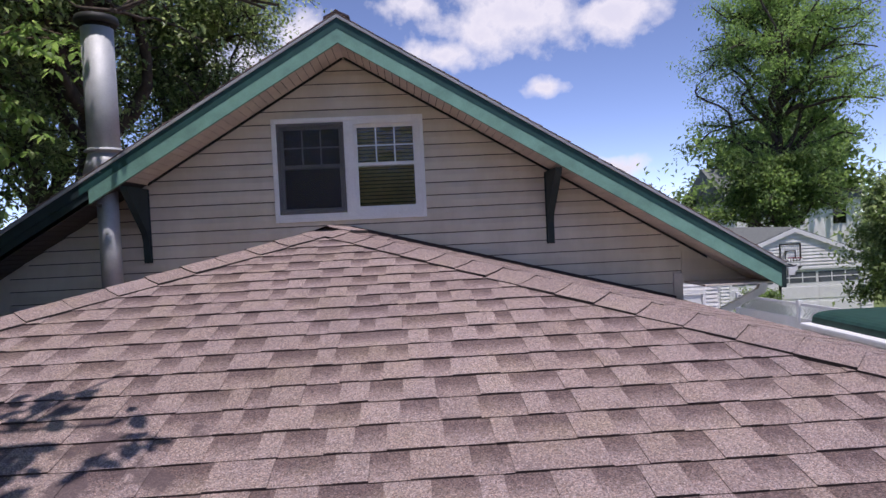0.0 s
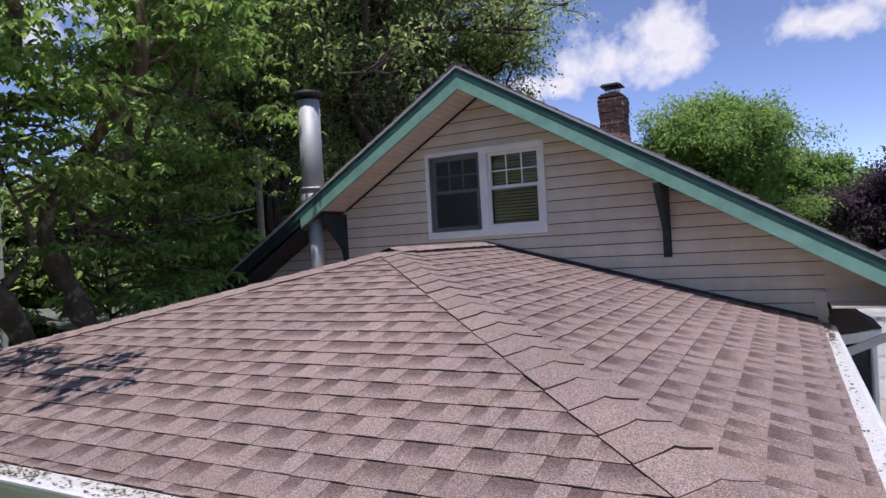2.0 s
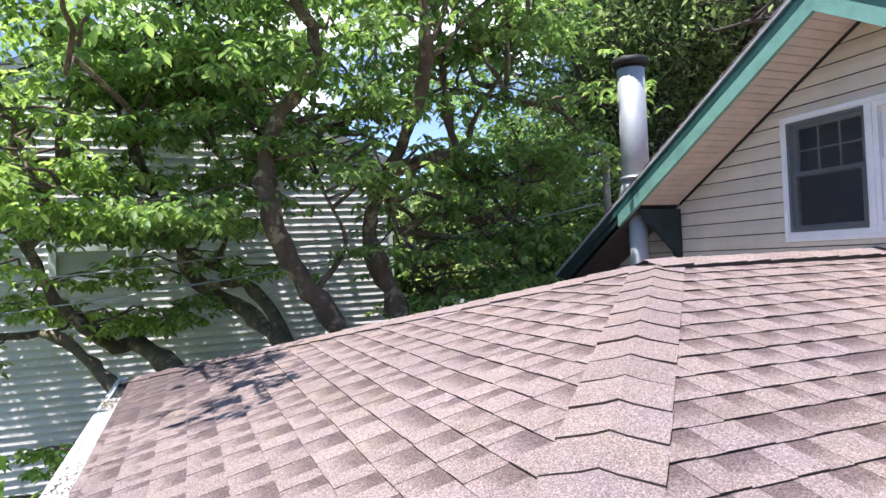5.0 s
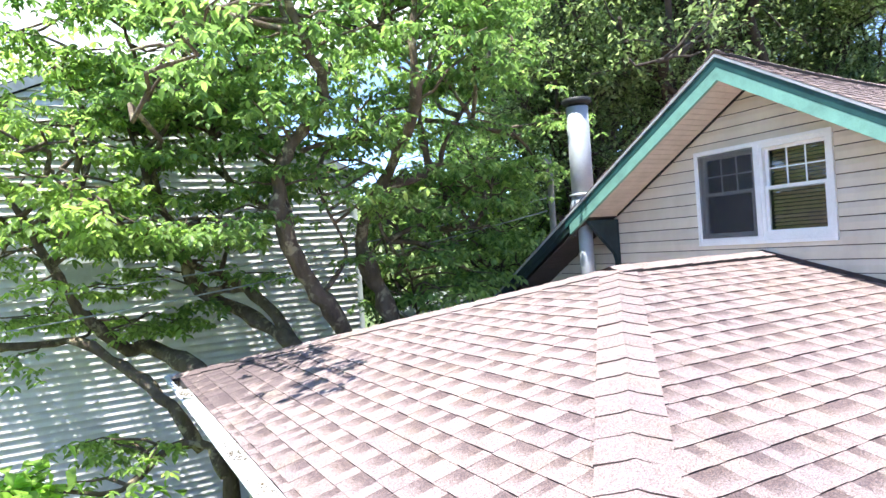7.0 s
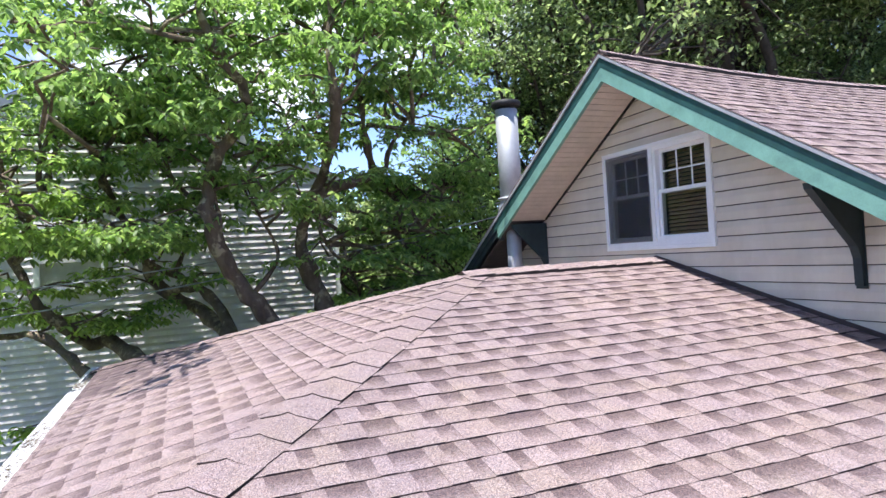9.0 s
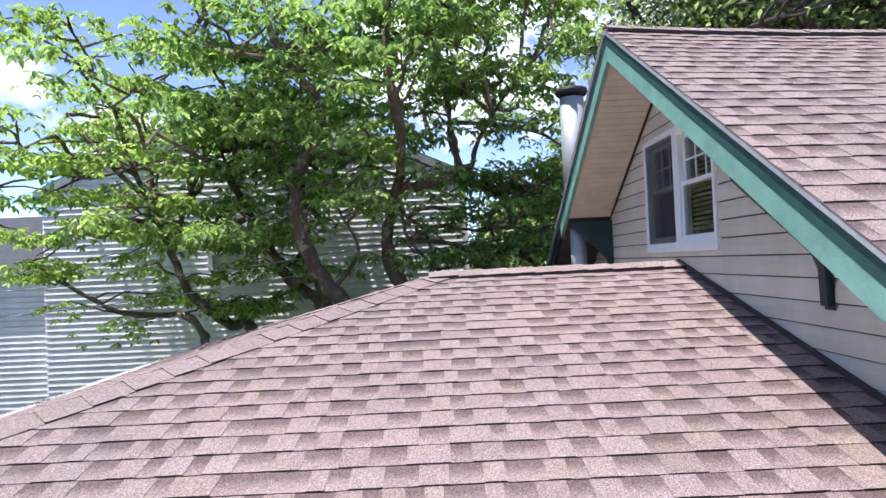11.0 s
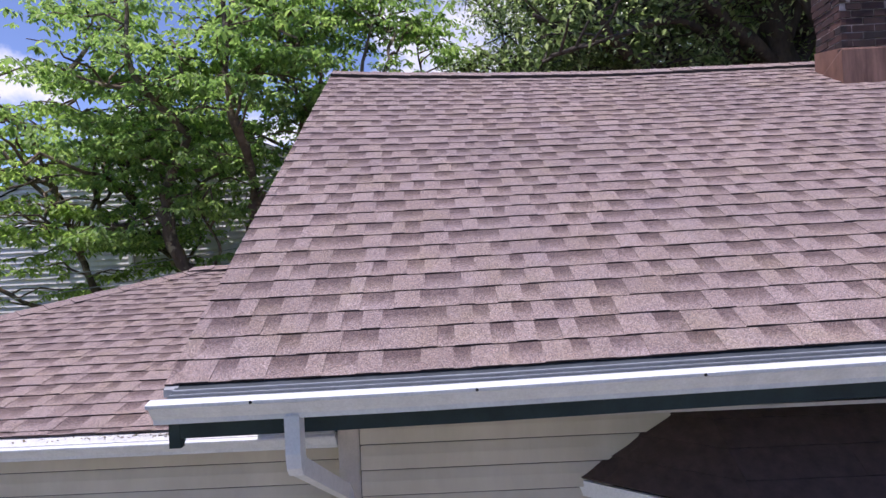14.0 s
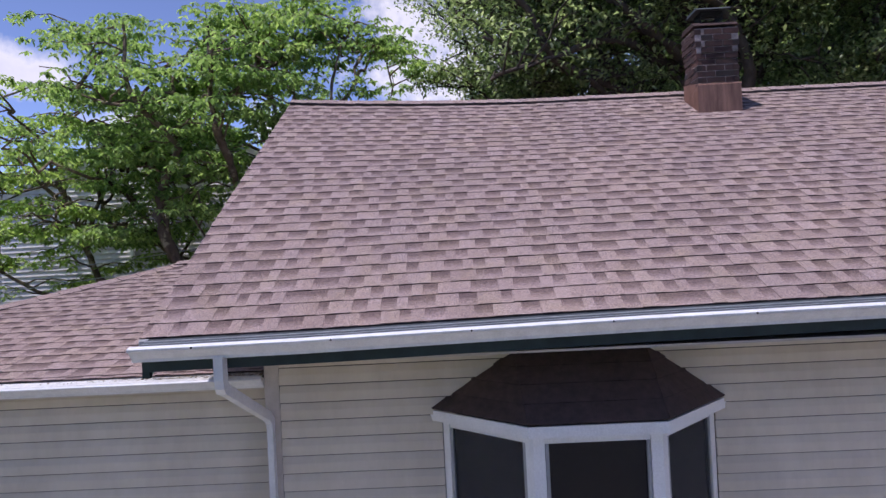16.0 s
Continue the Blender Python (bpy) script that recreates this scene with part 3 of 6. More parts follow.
def lay_shingles(roof, origin, along, up, length, limits, near, mat, seed, limit=300, warp=None, first=1.0):
    """Laminated shingles in courses, the lowest one cut to a share of the rest; limits(v) gives the stretch along the eave at v up the slope."""
    rnd = random.Random(seed)
    o, u, v = Vector(origin), Vector(along).normalized(), Vector(up).normalized()
    n = u.cross(v).normalized()
    if n.z < 0:
        n = -n
    rot = Matrix((u, v, n)).transposed()
    shared, made = {}, 0
    V, Fc, UV, MI = [], [], [], []
    c = 0
    while (c - 1 + first) * COURSE < length - 0.02:
        v0 = max(0.0, (c - 1 + first) * COURSE)
        e = min(COURSE if c else first * COURSE, length - v0)
        (a0, b0), (a1, b1) = limits(v0), limits(v0 + e)
        x = min(a0, a1) - rnd.uniform(0, 0.25)
        raised = rnd.random() < 0.5
        lift = vj = 0.0
        while x < max(b0, b1):
            w = rnd.choice(WIDTHS)
            lift = 0.7 * lift + rnd.uniform(-0.0005, 0.0008)
            vj = 0.6 * vj + rnd.uniform(-0.0024, 0.0024)
            whole = x > max(a0, a1) and x + w < min(b0, b1)
            place = o + u * x + v * (v0 + vj) + n * (0.002 + lift)
            if whole and made < limit and near(x, v0) and e == COURSE:
                key = (w, raised)
                if key not in shared:
                    vs, fs, uv, mi = shingle_tab_mesh(w, COURSE, raised)
                    shared[key] = quick_mesh("shingle", vs, fs, uv, mi)
                    shared[key].materials.append(mat), shared[key].materials.append(edge_mat)
                ob = new("shingle", shared[key])
                ob.parent = roof
                m = rot
                if warp:
                    p0 = warp(place)
                    du, dv = (warp(place + u * 0.2) - p0).normalized(), (warp(place + v * 0.2) - p0).normalized()
                    dn = (n if du.cross(dv).dot(n) == 0 else du.cross(dv) * (1 if du.cross(dv).dot(n) > 0 else -1)).normalized()
                    m, place = Matrix((du, dn.cross(du) * (1 if dn.cross(du).dot(dv) > 0 else -1), dn)).transposed(), p0
                ob.matrix_basis = Matrix.Translation(place) @ m.to_4x4()
                made += 1
            else:
                vs, fs, uv, mi = shingle_tab_mesh(w, e, raised)
                k = len(V)
                out = []
                for px, py, pz in vs:
                    lo, hi = a0 + (a1 - a0) * min(1, max(0, py / e)), b0 + (b1 - b0) * min(1, max(0, py / e))
                    out.append(min(max(px + x, lo), hi))
                if max(out) - min(out) > 0.004:
                    V += [tuple((warp or Vector)(o + u * q + v * (v0 + vj + p[1]) + n * (p[2] + 0.002 + lift))) for q, p in zip(out, vs)]
                    Fc += [tuple(k + i for i in f) for f in fs]
                    UV += uv
                    MI += mi
            x += w
            raised = not raised if rnd.random() < 0.94 else raised
        c += 1
    me = quick_mesh("shingles", V, Fc, UV, MI)
    tagged(part_mesh("shingles", me, [mat, edge_mat], roof), kind="stuff")


CS = math.hypot(1, PITCH)
MAIN_LEN = EAVE * CS


def shingle_main():
    up = (-1, 0, PITCH)
    flat = lambda v: (RAKE - 0.024, BACK)
    lay_shingles(roof_east, (EAVE, 0, EAVE_Z), (0, 1, 0), up, MAIN_LEN, flat, lambda a, v: -0.5 < a < 1.75 and 0.1 < v < 3.6, shingle_mat, 3, 300, sunk)
    lay_shingles(roof_west, (-EAVE, 0, EAVE_Z), (0, -1, 0), (1, 0, PITCH), MAIN_LEN, lambda v: (-BACK, -RAKE + 0.024), lambda a, v: False, shingle_mat, 4, 0, sunk)


def cap_mesh(e, half, slope_a, slope_b, thick=0.012):
    """A folded cap shingle: along +x, with a wing on each side falling by its slope."""
    vs, fs = [], []
    prof = []
    for y, z in ((-half, -half * slope_a), (-half * 0.28, -half * slope_a * 0.28 - 0.001), (0, 0.004), (half * 0.28, -half * slope_b * 0.28 - 0.001), (half, -half * slope_b)):
        prof.append((y, z))
    for x, h in ((0, thick), (e + 0.03, 0.005)):
        for y, z in prof:
            vs.append((x, y, z + h))
    for y, z in prof:
        vs.append((0, y, z - 0.016))
    for k in range(4):
        fs += [(k, k + 5, k + 6, k + 1), (k + 10, k, k + 1, k + 11)]
    vs += [(e + 0.03, prof[0][0], prof[0][1] - 0.016), (e + 0.03, prof[4][0], prof[4][1] - 0.016)]
    fs += [(10, 15, 5, 0), (4, 9, 16, 14)]
    mi = [0, 1] * 4 + [2, 2]
    uv = []
    for f in fs:
        uv += [(0.0, 0.1) for _ in f]
    return quick_mesh("cap_shingle", vs, fs, uv, mi)


def lay_caps(roof, start, end, half, slopes, e, mat, seed, warp=None, lift=0.010, thick=0.012):
    rnd = random.Random(seed)
    a, b = Vector(start), Vector(end)
    d = (b - a).normalized()
    side = Vector((0, 0, 1)).cross(d).normalized()
    up = d.cross(side)
    m = Matrix((d, side, up)).transposed().to_4x4()
    me = cap_mesh(e, half, *slopes, thick)
    me.materials.append(mat), me.materials.append(edge_mat), me.materials.append(cap_edge)
    n = int((b - a).length / e + 0.5)
    for k in range(n):
        ob = new("cap_shingle", me)
        ob.parent = roof
        p = a + d * (k * e)
        if warp:
            p, q = warp(p), warp(p + d * e)
            dd = (q - p).normalized()
            m = Matrix((dd, side, dd.cross(side))).transposed().to_4x4()
        ob.matrix_basis = Matrix.Translation(p + up * (lift + rnd.uniform(-0.002, 0.002))) @ m @ pose(0, 0, 0, rnd.uniform(-1, 1), 0, rnd.uniform(-0.8, 0.8))


# ---- lower hip roof ----
def hip_roof_decks():
    p, e = (0, PEAK_Y, PEAK_Z - 0.012), (0, 0, PEAK_Z - 0.012)
    z = LOW_Z - 0.012
    fl, fr, bl, br = (-HW, FRONT, z), (HW, FRONT, z), (-HW, 0, z), (HW, 0, z)
    lab = "low hip roof slope of weathered pinkish-brown laminated shingles"
    f = roof_deck("roof_porch_front", lab + ", leaf shade painted in by one corner", [fl, fr, p], 0.06)
    r = roof_deck("roof_porch_east", lab, [fr, br, e, p], 0.06)
    l = roof_deck("roof_porch_west", lab, [bl, fl, p, e], 0.06)
    return f, r, l


roof_pf, roof_pe, roof_pw = hip_roof_decks()
HS, HF = math.hypot(1, HIP), math.hypot(1, HIP_F)


def shingle_hip():
    t = lambda v: v / HS * HD / HW      # how far the hip has come in along the side eaves
    f = lambda v: v / HF * HW / HD      # and along the front eave
    lay_shingles(roof_pf, (0, FRONT, LOW_Z), (1, 0, 0), (0, 1, HIP_F), HD * HF, lambda v: (-HW + f(v), HW - f(v)), lambda a, v: -1.6 < a < 1.9 and 0.1 < v < 2.4, shingle_dappled, 5, first=0.35)
    lay_shingles(roof_pe, (HW, FRONT, LOW_Z), (0, 1, 0), (-1, 0, HIP), HW * HS, lambda v: (t(v), -FRONT), lambda a, v: 1.0 < a < 4.4 and 0.25 < v < 2.2, shingle_mat, 6, first=0.35)
    lay_shingles(roof_pw, (-HW, 0, LOW_Z), (0, -1, 0), (1, 0, HIP), HW * HS, lambda v: (0, -FRONT - t(v)), lambda a, v: False, shingle_dappled, 7)
    hw = 0.152
    lay_caps(roof_pe, (HW, FRONT, LOW_Z), (0, PEAK_Y, PEAK_Z), hw, (0.2, 0.2), 0.205, shingle_mat, 1)
    lay_caps(roof_pf, (-HW, FRONT, LOW_Z), (0, PEAK_Y, PEAK_Z), hw, (0.2, 0.2), 0.205, shingle_dappled, 2)
    lay_caps(roof_pw, (0, 0.0, PEAK_Z), (0, PEAK_Y - 0.1, PEAK_Z), hw, (0.24, 0.24), 0.2, shingle_mat, 3, None, 0.02, 0.014)
    lay_caps(roof_west, (0, RAKE - 0.01, RIDGE), (0, BACK, RIDGE), 0.115, (0.52, 0.52), 0.2, shingle_mat, 4, sunk, 0.028, 0.010)
    y, bm = RAKE + 0.1, bmesh.new()
    while y < BACK - 0.3:
        ring = []
        for yy in (y, y + 0.25):
            ring.append([bm.verts.new(sunk((x, yy, RIDGE - PITCH * abs(x) + d))) for x, d in ((-0.105, 0.0), (-0.105, 0.026), (0, 0.024), (0.105, 0.026), (0.105, 0.0))])
        for k in range(4):
            bm.faces.new((ring[0][k], ring[1][k], ring[1][k + 1], ring[0][k + 1]))
        y += 0.25
    part("ridge_vent", bm, deck_mat, roof_west, "dark vent strip under the ridge caps")


# ---- gutters ----
GUTTER_PROFILE = ((0.0, 0.0), (0.0, -0.105), (0.072, -0.105), (0.076, -0.078), (0.098, -0.045), (0.110, -0.018), (0.118, -0.012), (0.134, -0.006), (0.136, 0.012), (0.128, 0.018), (0.092, 0.030), (0.092, 0.018), (0.098, 0.008), (0.100, -0.03), (0.072, -0.066), (0.064, -0.098), (0.008, -0.098), (0.008, 0.0))


def gutter(name, a, b, out, label, mat=gutter_mat, deep=1.0, wide=1.0, climb=None):
    """A K-style gutter from a to b along the eave; out points away from the roof; climb(y): how it rises on the way."""
    a, b, n = Vector(a), Vector(b), Vector(out)
    g = thing(name, a, label, "gutter")
    prof = [(x * wide, z * deep) for x, z in GUTTER_PROFILE]
    stops = [a.lerp(b, k / 24) for k in range(25)] if climb else [a, b]
    if climb:
        stops = [p + Vector((0, 0, climb(p.y))) for p in stops]
    part("trough", loft([[p + n * x + Vector((0, 0, z)) for x, z in prof] for p in stops]), mat, g)
    for p, q in ((stops[0], (b - a).normalized() * 0.004), (stops[-1], (a - b).normalized() * 0.004)):
        part("end_cap", extrude([p + n * x + Vector((0, 0, z)) for x, z in prof[:10]], q), mat, g)
    return g


def gutters():
    gz = EAVE_Z - 0.052
    ys = [RAKE + 0.02 + (BACK - RAKE - 0.04) * (k / 20) for k in range(21)]
    g = gutter("gutter", (EAVE + 0.01, RAKE - 0.035, gz), (EAVE + 0.01, BACK, gz), (1, 0, 0), "white aluminium gutter along the main eave", deep=0.72, climb=rise)
    part("guard", loft([[(x, y, z + rise(y)) for x, z in ((EAVE - 0.10, EAVE_Z + 0.056), (EAVE, EAVE_Z - 0.002), (EAVE + 0.098, gz + 0.018), (EAVE + 0.098, gz + 0.010), (EAVE, EAVE_Z - 0.012))] for y in ys]), guard_mat, g, "dark mesh leaf guard")
    for x, w in ((EAVE + 0.035, 0.006), (EAVE + 0.07, 0.004)):
        up = lambda q: EAVE_Z - 0.002 + (gz + 0.020 - EAVE_Z) * (q - EAVE) / 0.098
        part("guard_rib", loft([[(x, y, up(x) + rise(y)), (x + w, y, up(x + w) + rise(y)), (x + w, y, up(x + w) + 0.004 + rise(y)), (x, y, up(x) + 0.004 + rise(y))] for y in ys]), drip_mat, g)
    y = RAKE + 0.35
    while y < 6:
        part("rivet", tube([(EAVE + 0.14, y, gz + 0.003 + rise(y)), (EAVE + 0.151, y, gz + 0.003 + rise(y))], 0.006, 6), black_metal, g)
        y += 0.82
    part("fascia_board", loft([[(x, y, z + rise(y)) for x, z in ((EAVE - 0.03, EAVE_Z - 0.20), (EAVE + 0.008, EAVE_Z - 0.20), (EAVE + 0.008, EAVE_Z - 0.05), (EAVE - 0.03, EAVE_Z - 0.05))] for y in [RAKE + 0.032] + ys[1:]]), green_black, g, "dark green fascia board")
    part("fascia_end", block(EAVE - 0.028, EAVE + 0.010, RAKE - 0.012, RAKE + 0.031, EAVE_Z - 0.242, EAVE_Z - 0.045), green_black, g)
    for s in (1, -1):
        lo, hi = sorted((s * (WALL_X + 0.02), s * (EAVE - 0.032)))
        tagged(part("eave_soffit", block(lo, hi, RAKE + 0.04, BACK, EAVE_Z - 0.20, EAVE_Z - 0.185), trim_mat), "beige boarded eave soffit", "soffit", kind="structure")
        e = part("eave_return", extrude([(s * (WALL_X + 0.002), -0.006, EAVE_Z - 0.18), (s * (EAVE - 0.04), -0.006, EAVE_Z - 0.18), (s * (EAVE - 0.04), -0.006, roof_z(EAVE - 0.04) - 0.12), (s * (WALL_X + 0.002), -0.006, roof_z(WALL_X) - 0.15)], (0, 0.02, 0)), siding_mat)
        tagged(e, "beige boxed end of the eave", "trim", kind="structure")
        if s > 0:
            lap_boards(e, (0, -0.008, 0), (1, 0, 0), (0, -1, 0), 3.02 + 4 * 0.1235, roof_z(WALL_X) - 0.2, lambda q: (WALL_X + 0.001, min(EAVE - 0.045, (RIDGE - 0.2 - q) / PITCH)), 0.1235, siding_mat, 0.014)
    lz = LOW_Z - 0.012
    front = gutter("gutter", (-HW - 0.12, FRONT + 0.012, lz), (HW + 0.12, FRONT + 0.012, lz), (0, -1, 0), "white gutter with leaf litter along the porch eave", deep=0.62)
    east = gutter("gutter", (HW - 0.012, FRONT - 0.10, lz - 0.030), (HW - 0.012, -0.03, lz - 0.030), (1, 0, 0), "white gutter along the low side eave beside the driveway", deep=0.6, wide=0.9)
    gutter("gutter", (-HW + 0.012, -0.03, lz), (-HW + 0.012, FRONT - 0.10, lz), (-1, 0, 0), "white gutter on the side eave under the tree")
    rnd = random.Random(11)
    bm = bmesh.new()
    heaps = [(rnd.uniform(-HW + 0.1, HW - 0.3), rnd.uniform(0.06, 0.3)) for _ in range(13)]
    for k in range(1500):
        c, w = rnd.choice(heaps)
        x = min(HW - 0.1, max(-HW, rnd.gauss(c, w)))
        p = Vector((x, FRONT - rnd.uniform(0.012, 0.11), lz + (rnd.uniform(0.014, 0.020) if x > -2.35 else rnd.uniform(-0.03, 0.010))))
        q = [p + Vector((rnd.uniform(-0.014, 0.014), rnd.uniform(-0.012, 0.012), rnd.uniform(0.0, 0.008))) for _ in range(3)]
        bm.faces.new([bm.verts.new(v) for v in q])
    for k in range(700):
        y = rnd.gauss(-0.45, 0.35) if k % 5 else rnd.uniform(FRONT, -0.05)
        p = Vector((HW + rnd.uniform(0.005, 0.065), min(-0.05, y), lz - 0.005 + rnd.uniform(0.0, 0.008)))
        q = [p + Vector((rnd.uniform(-0.014, 0.014), rnd.uniform(-0.014, 0.014), rnd.uniform(0.0, 0.010))) for _ in range(3)]
        bm.faces.new([bm.verts.new(v) for v in q])
    tagged(part("leaf_litter", bm, litter_mat), "brown leaf litter lying in the gutters", "leaf litter", kind="stuff")
    part("guard_sheet", extrude([(HW - 0.02, FRONT - 0.05, lz + 0.007), (HW + 0.085, FRONT - 0.05, lz - 0.014), (HW + 0.085, FRONT - 0.05, lz - 0.011), (HW - 0.02, FRONT - 0.05, lz + 0.0095)], (0, -FRONT + 0.01, 0)), mesh_mat, east, "pale perforated leaf guard")
    part("guard_sheet", block(-2.35, HW - 0.1, FRONT - 0.105, FRONT - 0.004, lz + 0.011, lz + 0.014), mesh_mat, front, "grey perforated leaf guard")


gutters()


def downspout():
    d = thing("downspout", (WALL_X, -0.04, G), "white downspout with a bent elbow at the house corner", "downspout")
    def rect(points, a=0.033, b=0.045):
        bm = bmesh.new()
        rings = []
        pts = [Vector(p) for p in points]
        for i, p in enumerate(pts):
            t = (pts[min(i + 1, len(pts) - 1)] - pts[max(i - 1, 0)]).normalized()
            s = Vector((0, 1, 0)) if abs(t.y) < 0.7 else Vector((1, 0, 0))
            s = (s - t * s.dot(t)).normalized()
            w = t.cross(s)
            rings.append([bm.verts.new(p + s * x + w * y) for x, y in ((-b, -a), (b, -a), (b, a), (-b, a))])
        for r0, r1 in zip(rings, rings[1:]):
            for k in range(4):
                bm.faces.new((r0[k], r0[(k + 1) % 4], r1[(k + 1) % 4], r1[k]))
        bm.faces.new(rings[0][::-1]), bm.faces.new(rings[-1])
        bmesh.ops.recalc_face_normals(bm, faces=bm.faces[:])
        return bm
    y0, ex, ez = -0.035, EAVE + 0.055, EAVE_Z
    part("outlet", rect([(ex, y0, ez - 0.12), (ex, y0, ez - 0.26), (ex - 0.008, y0, ez - 0.30), (ex - 0.03, y0, ez - 0.325)], 0.040, 0.028), gutter_mat, d)
    part("elbow_pipe", rect([(ex - 0.02, y0, ez - 0.318), (WALL_X + 0.10, y0 + 0.05, ez - 0.66)], 0.034, 0.022), gutter_mat, d)
    part("lower_elbow", rect([(WALL_X + 0.11, y0 + 0.05, ez - 0.65), (WALL_X + 0.065, y0 + 0.058, ez - 0.70), (WALL_X + 0.06, y0 + 0.06, ez - 0.75)], 0.036, 0.022), gutter_mat, d)
    part("pipe", rect([(WALL_X + 0.06, y0 + 0.06, ez - 0.74), (WALL_X + 0.06, y0 + 0.06, G + 0.05)], 0.032, 0.020), gutter_mat, d)


downspout()


def flue():
    x, y = -2.14, -0.345
    f = thing("flue_pipe", (x, y, roof_z(x) - 1.0), "galvanised steel flue pipe rising through the gable overhang", "flue")
    zr = roof_z(x)
    part("lower_pipe", tube([(x, y, 3.5), (x, y, zr - 0.05)], 0.09, 24), steel_mat, f)
    part("upper_pipe", tube([(x, y, zr - 0.05), (x, y, 6.1)], 0.135, 24), steel_mat, f)
    part("storm_collar", tube([(x, y, zr + 0.17), (x, y, zr + 0.185), (x, y, zr + 0.20)], [0.167, 0.165, 0.137], 24), steel_mat, f)
    part("flashing_cone", tube([(x, y, zr - 0.03), (x, y, zr + 0.15)], [0.187, 0.139], 24), drip_mat, f)
    part("cap_ring", tube([(x, y, 6.1), (x, y, 6.15)], [0.11, 0.11], 16), black_metal, f)
    part("rain_cap", tube([(x, y, 6.13), (x, y, 6.16), (x, y, 6.20), (x, y, 6.21)], [0.165, 0.185, 0.175, 0.02], 24), black_metal, f, "sooty black rain cap")
    part("strap", block(x - 0.01, x + 0.01, y - 0.2, RAKE + 0.03, zr - 0.33, zr - 0.30), black_metal, f)


flue()


def service_mast():
    x, y = -4.02, 0.68
    m = thing("service_mast", (x, y, roof_z(x)), "grey steel electric service mast with a bent weatherhead", "mast")
    part("conduit", tube([(x, y, 2.0), (x, y, 5.62)], 0.05, 12), mast_mat, m)
    part("weatherhead", tube([(x, y, 5.6), (x - 0.01, y - 0.02, 5.7), (x - 0.03, y - 0.09, 5.72), (x - 0.04, y - 0.15, 5.66)], [0.055, 0.07, 0.07, 0.06], 12), mast_mat, m)
    for dz, end, sag in ((5.15, 5.85, 1.33), (4.95, 4.4, 1.0)):
        pts = []
        for i in range(25):
            t = i / 24
            pts.append((x + (-4.6 - x) * t, y - 0.1 + (-22 - y) * t, dz + (end - dz) * t - sag * 4 * t * (1 - t)))
        tagged(part("service_wire", tube(pts, 0.009, 5), drip_mat), "thin dark overhead service wire", "wire", "service wires")


service_mast()


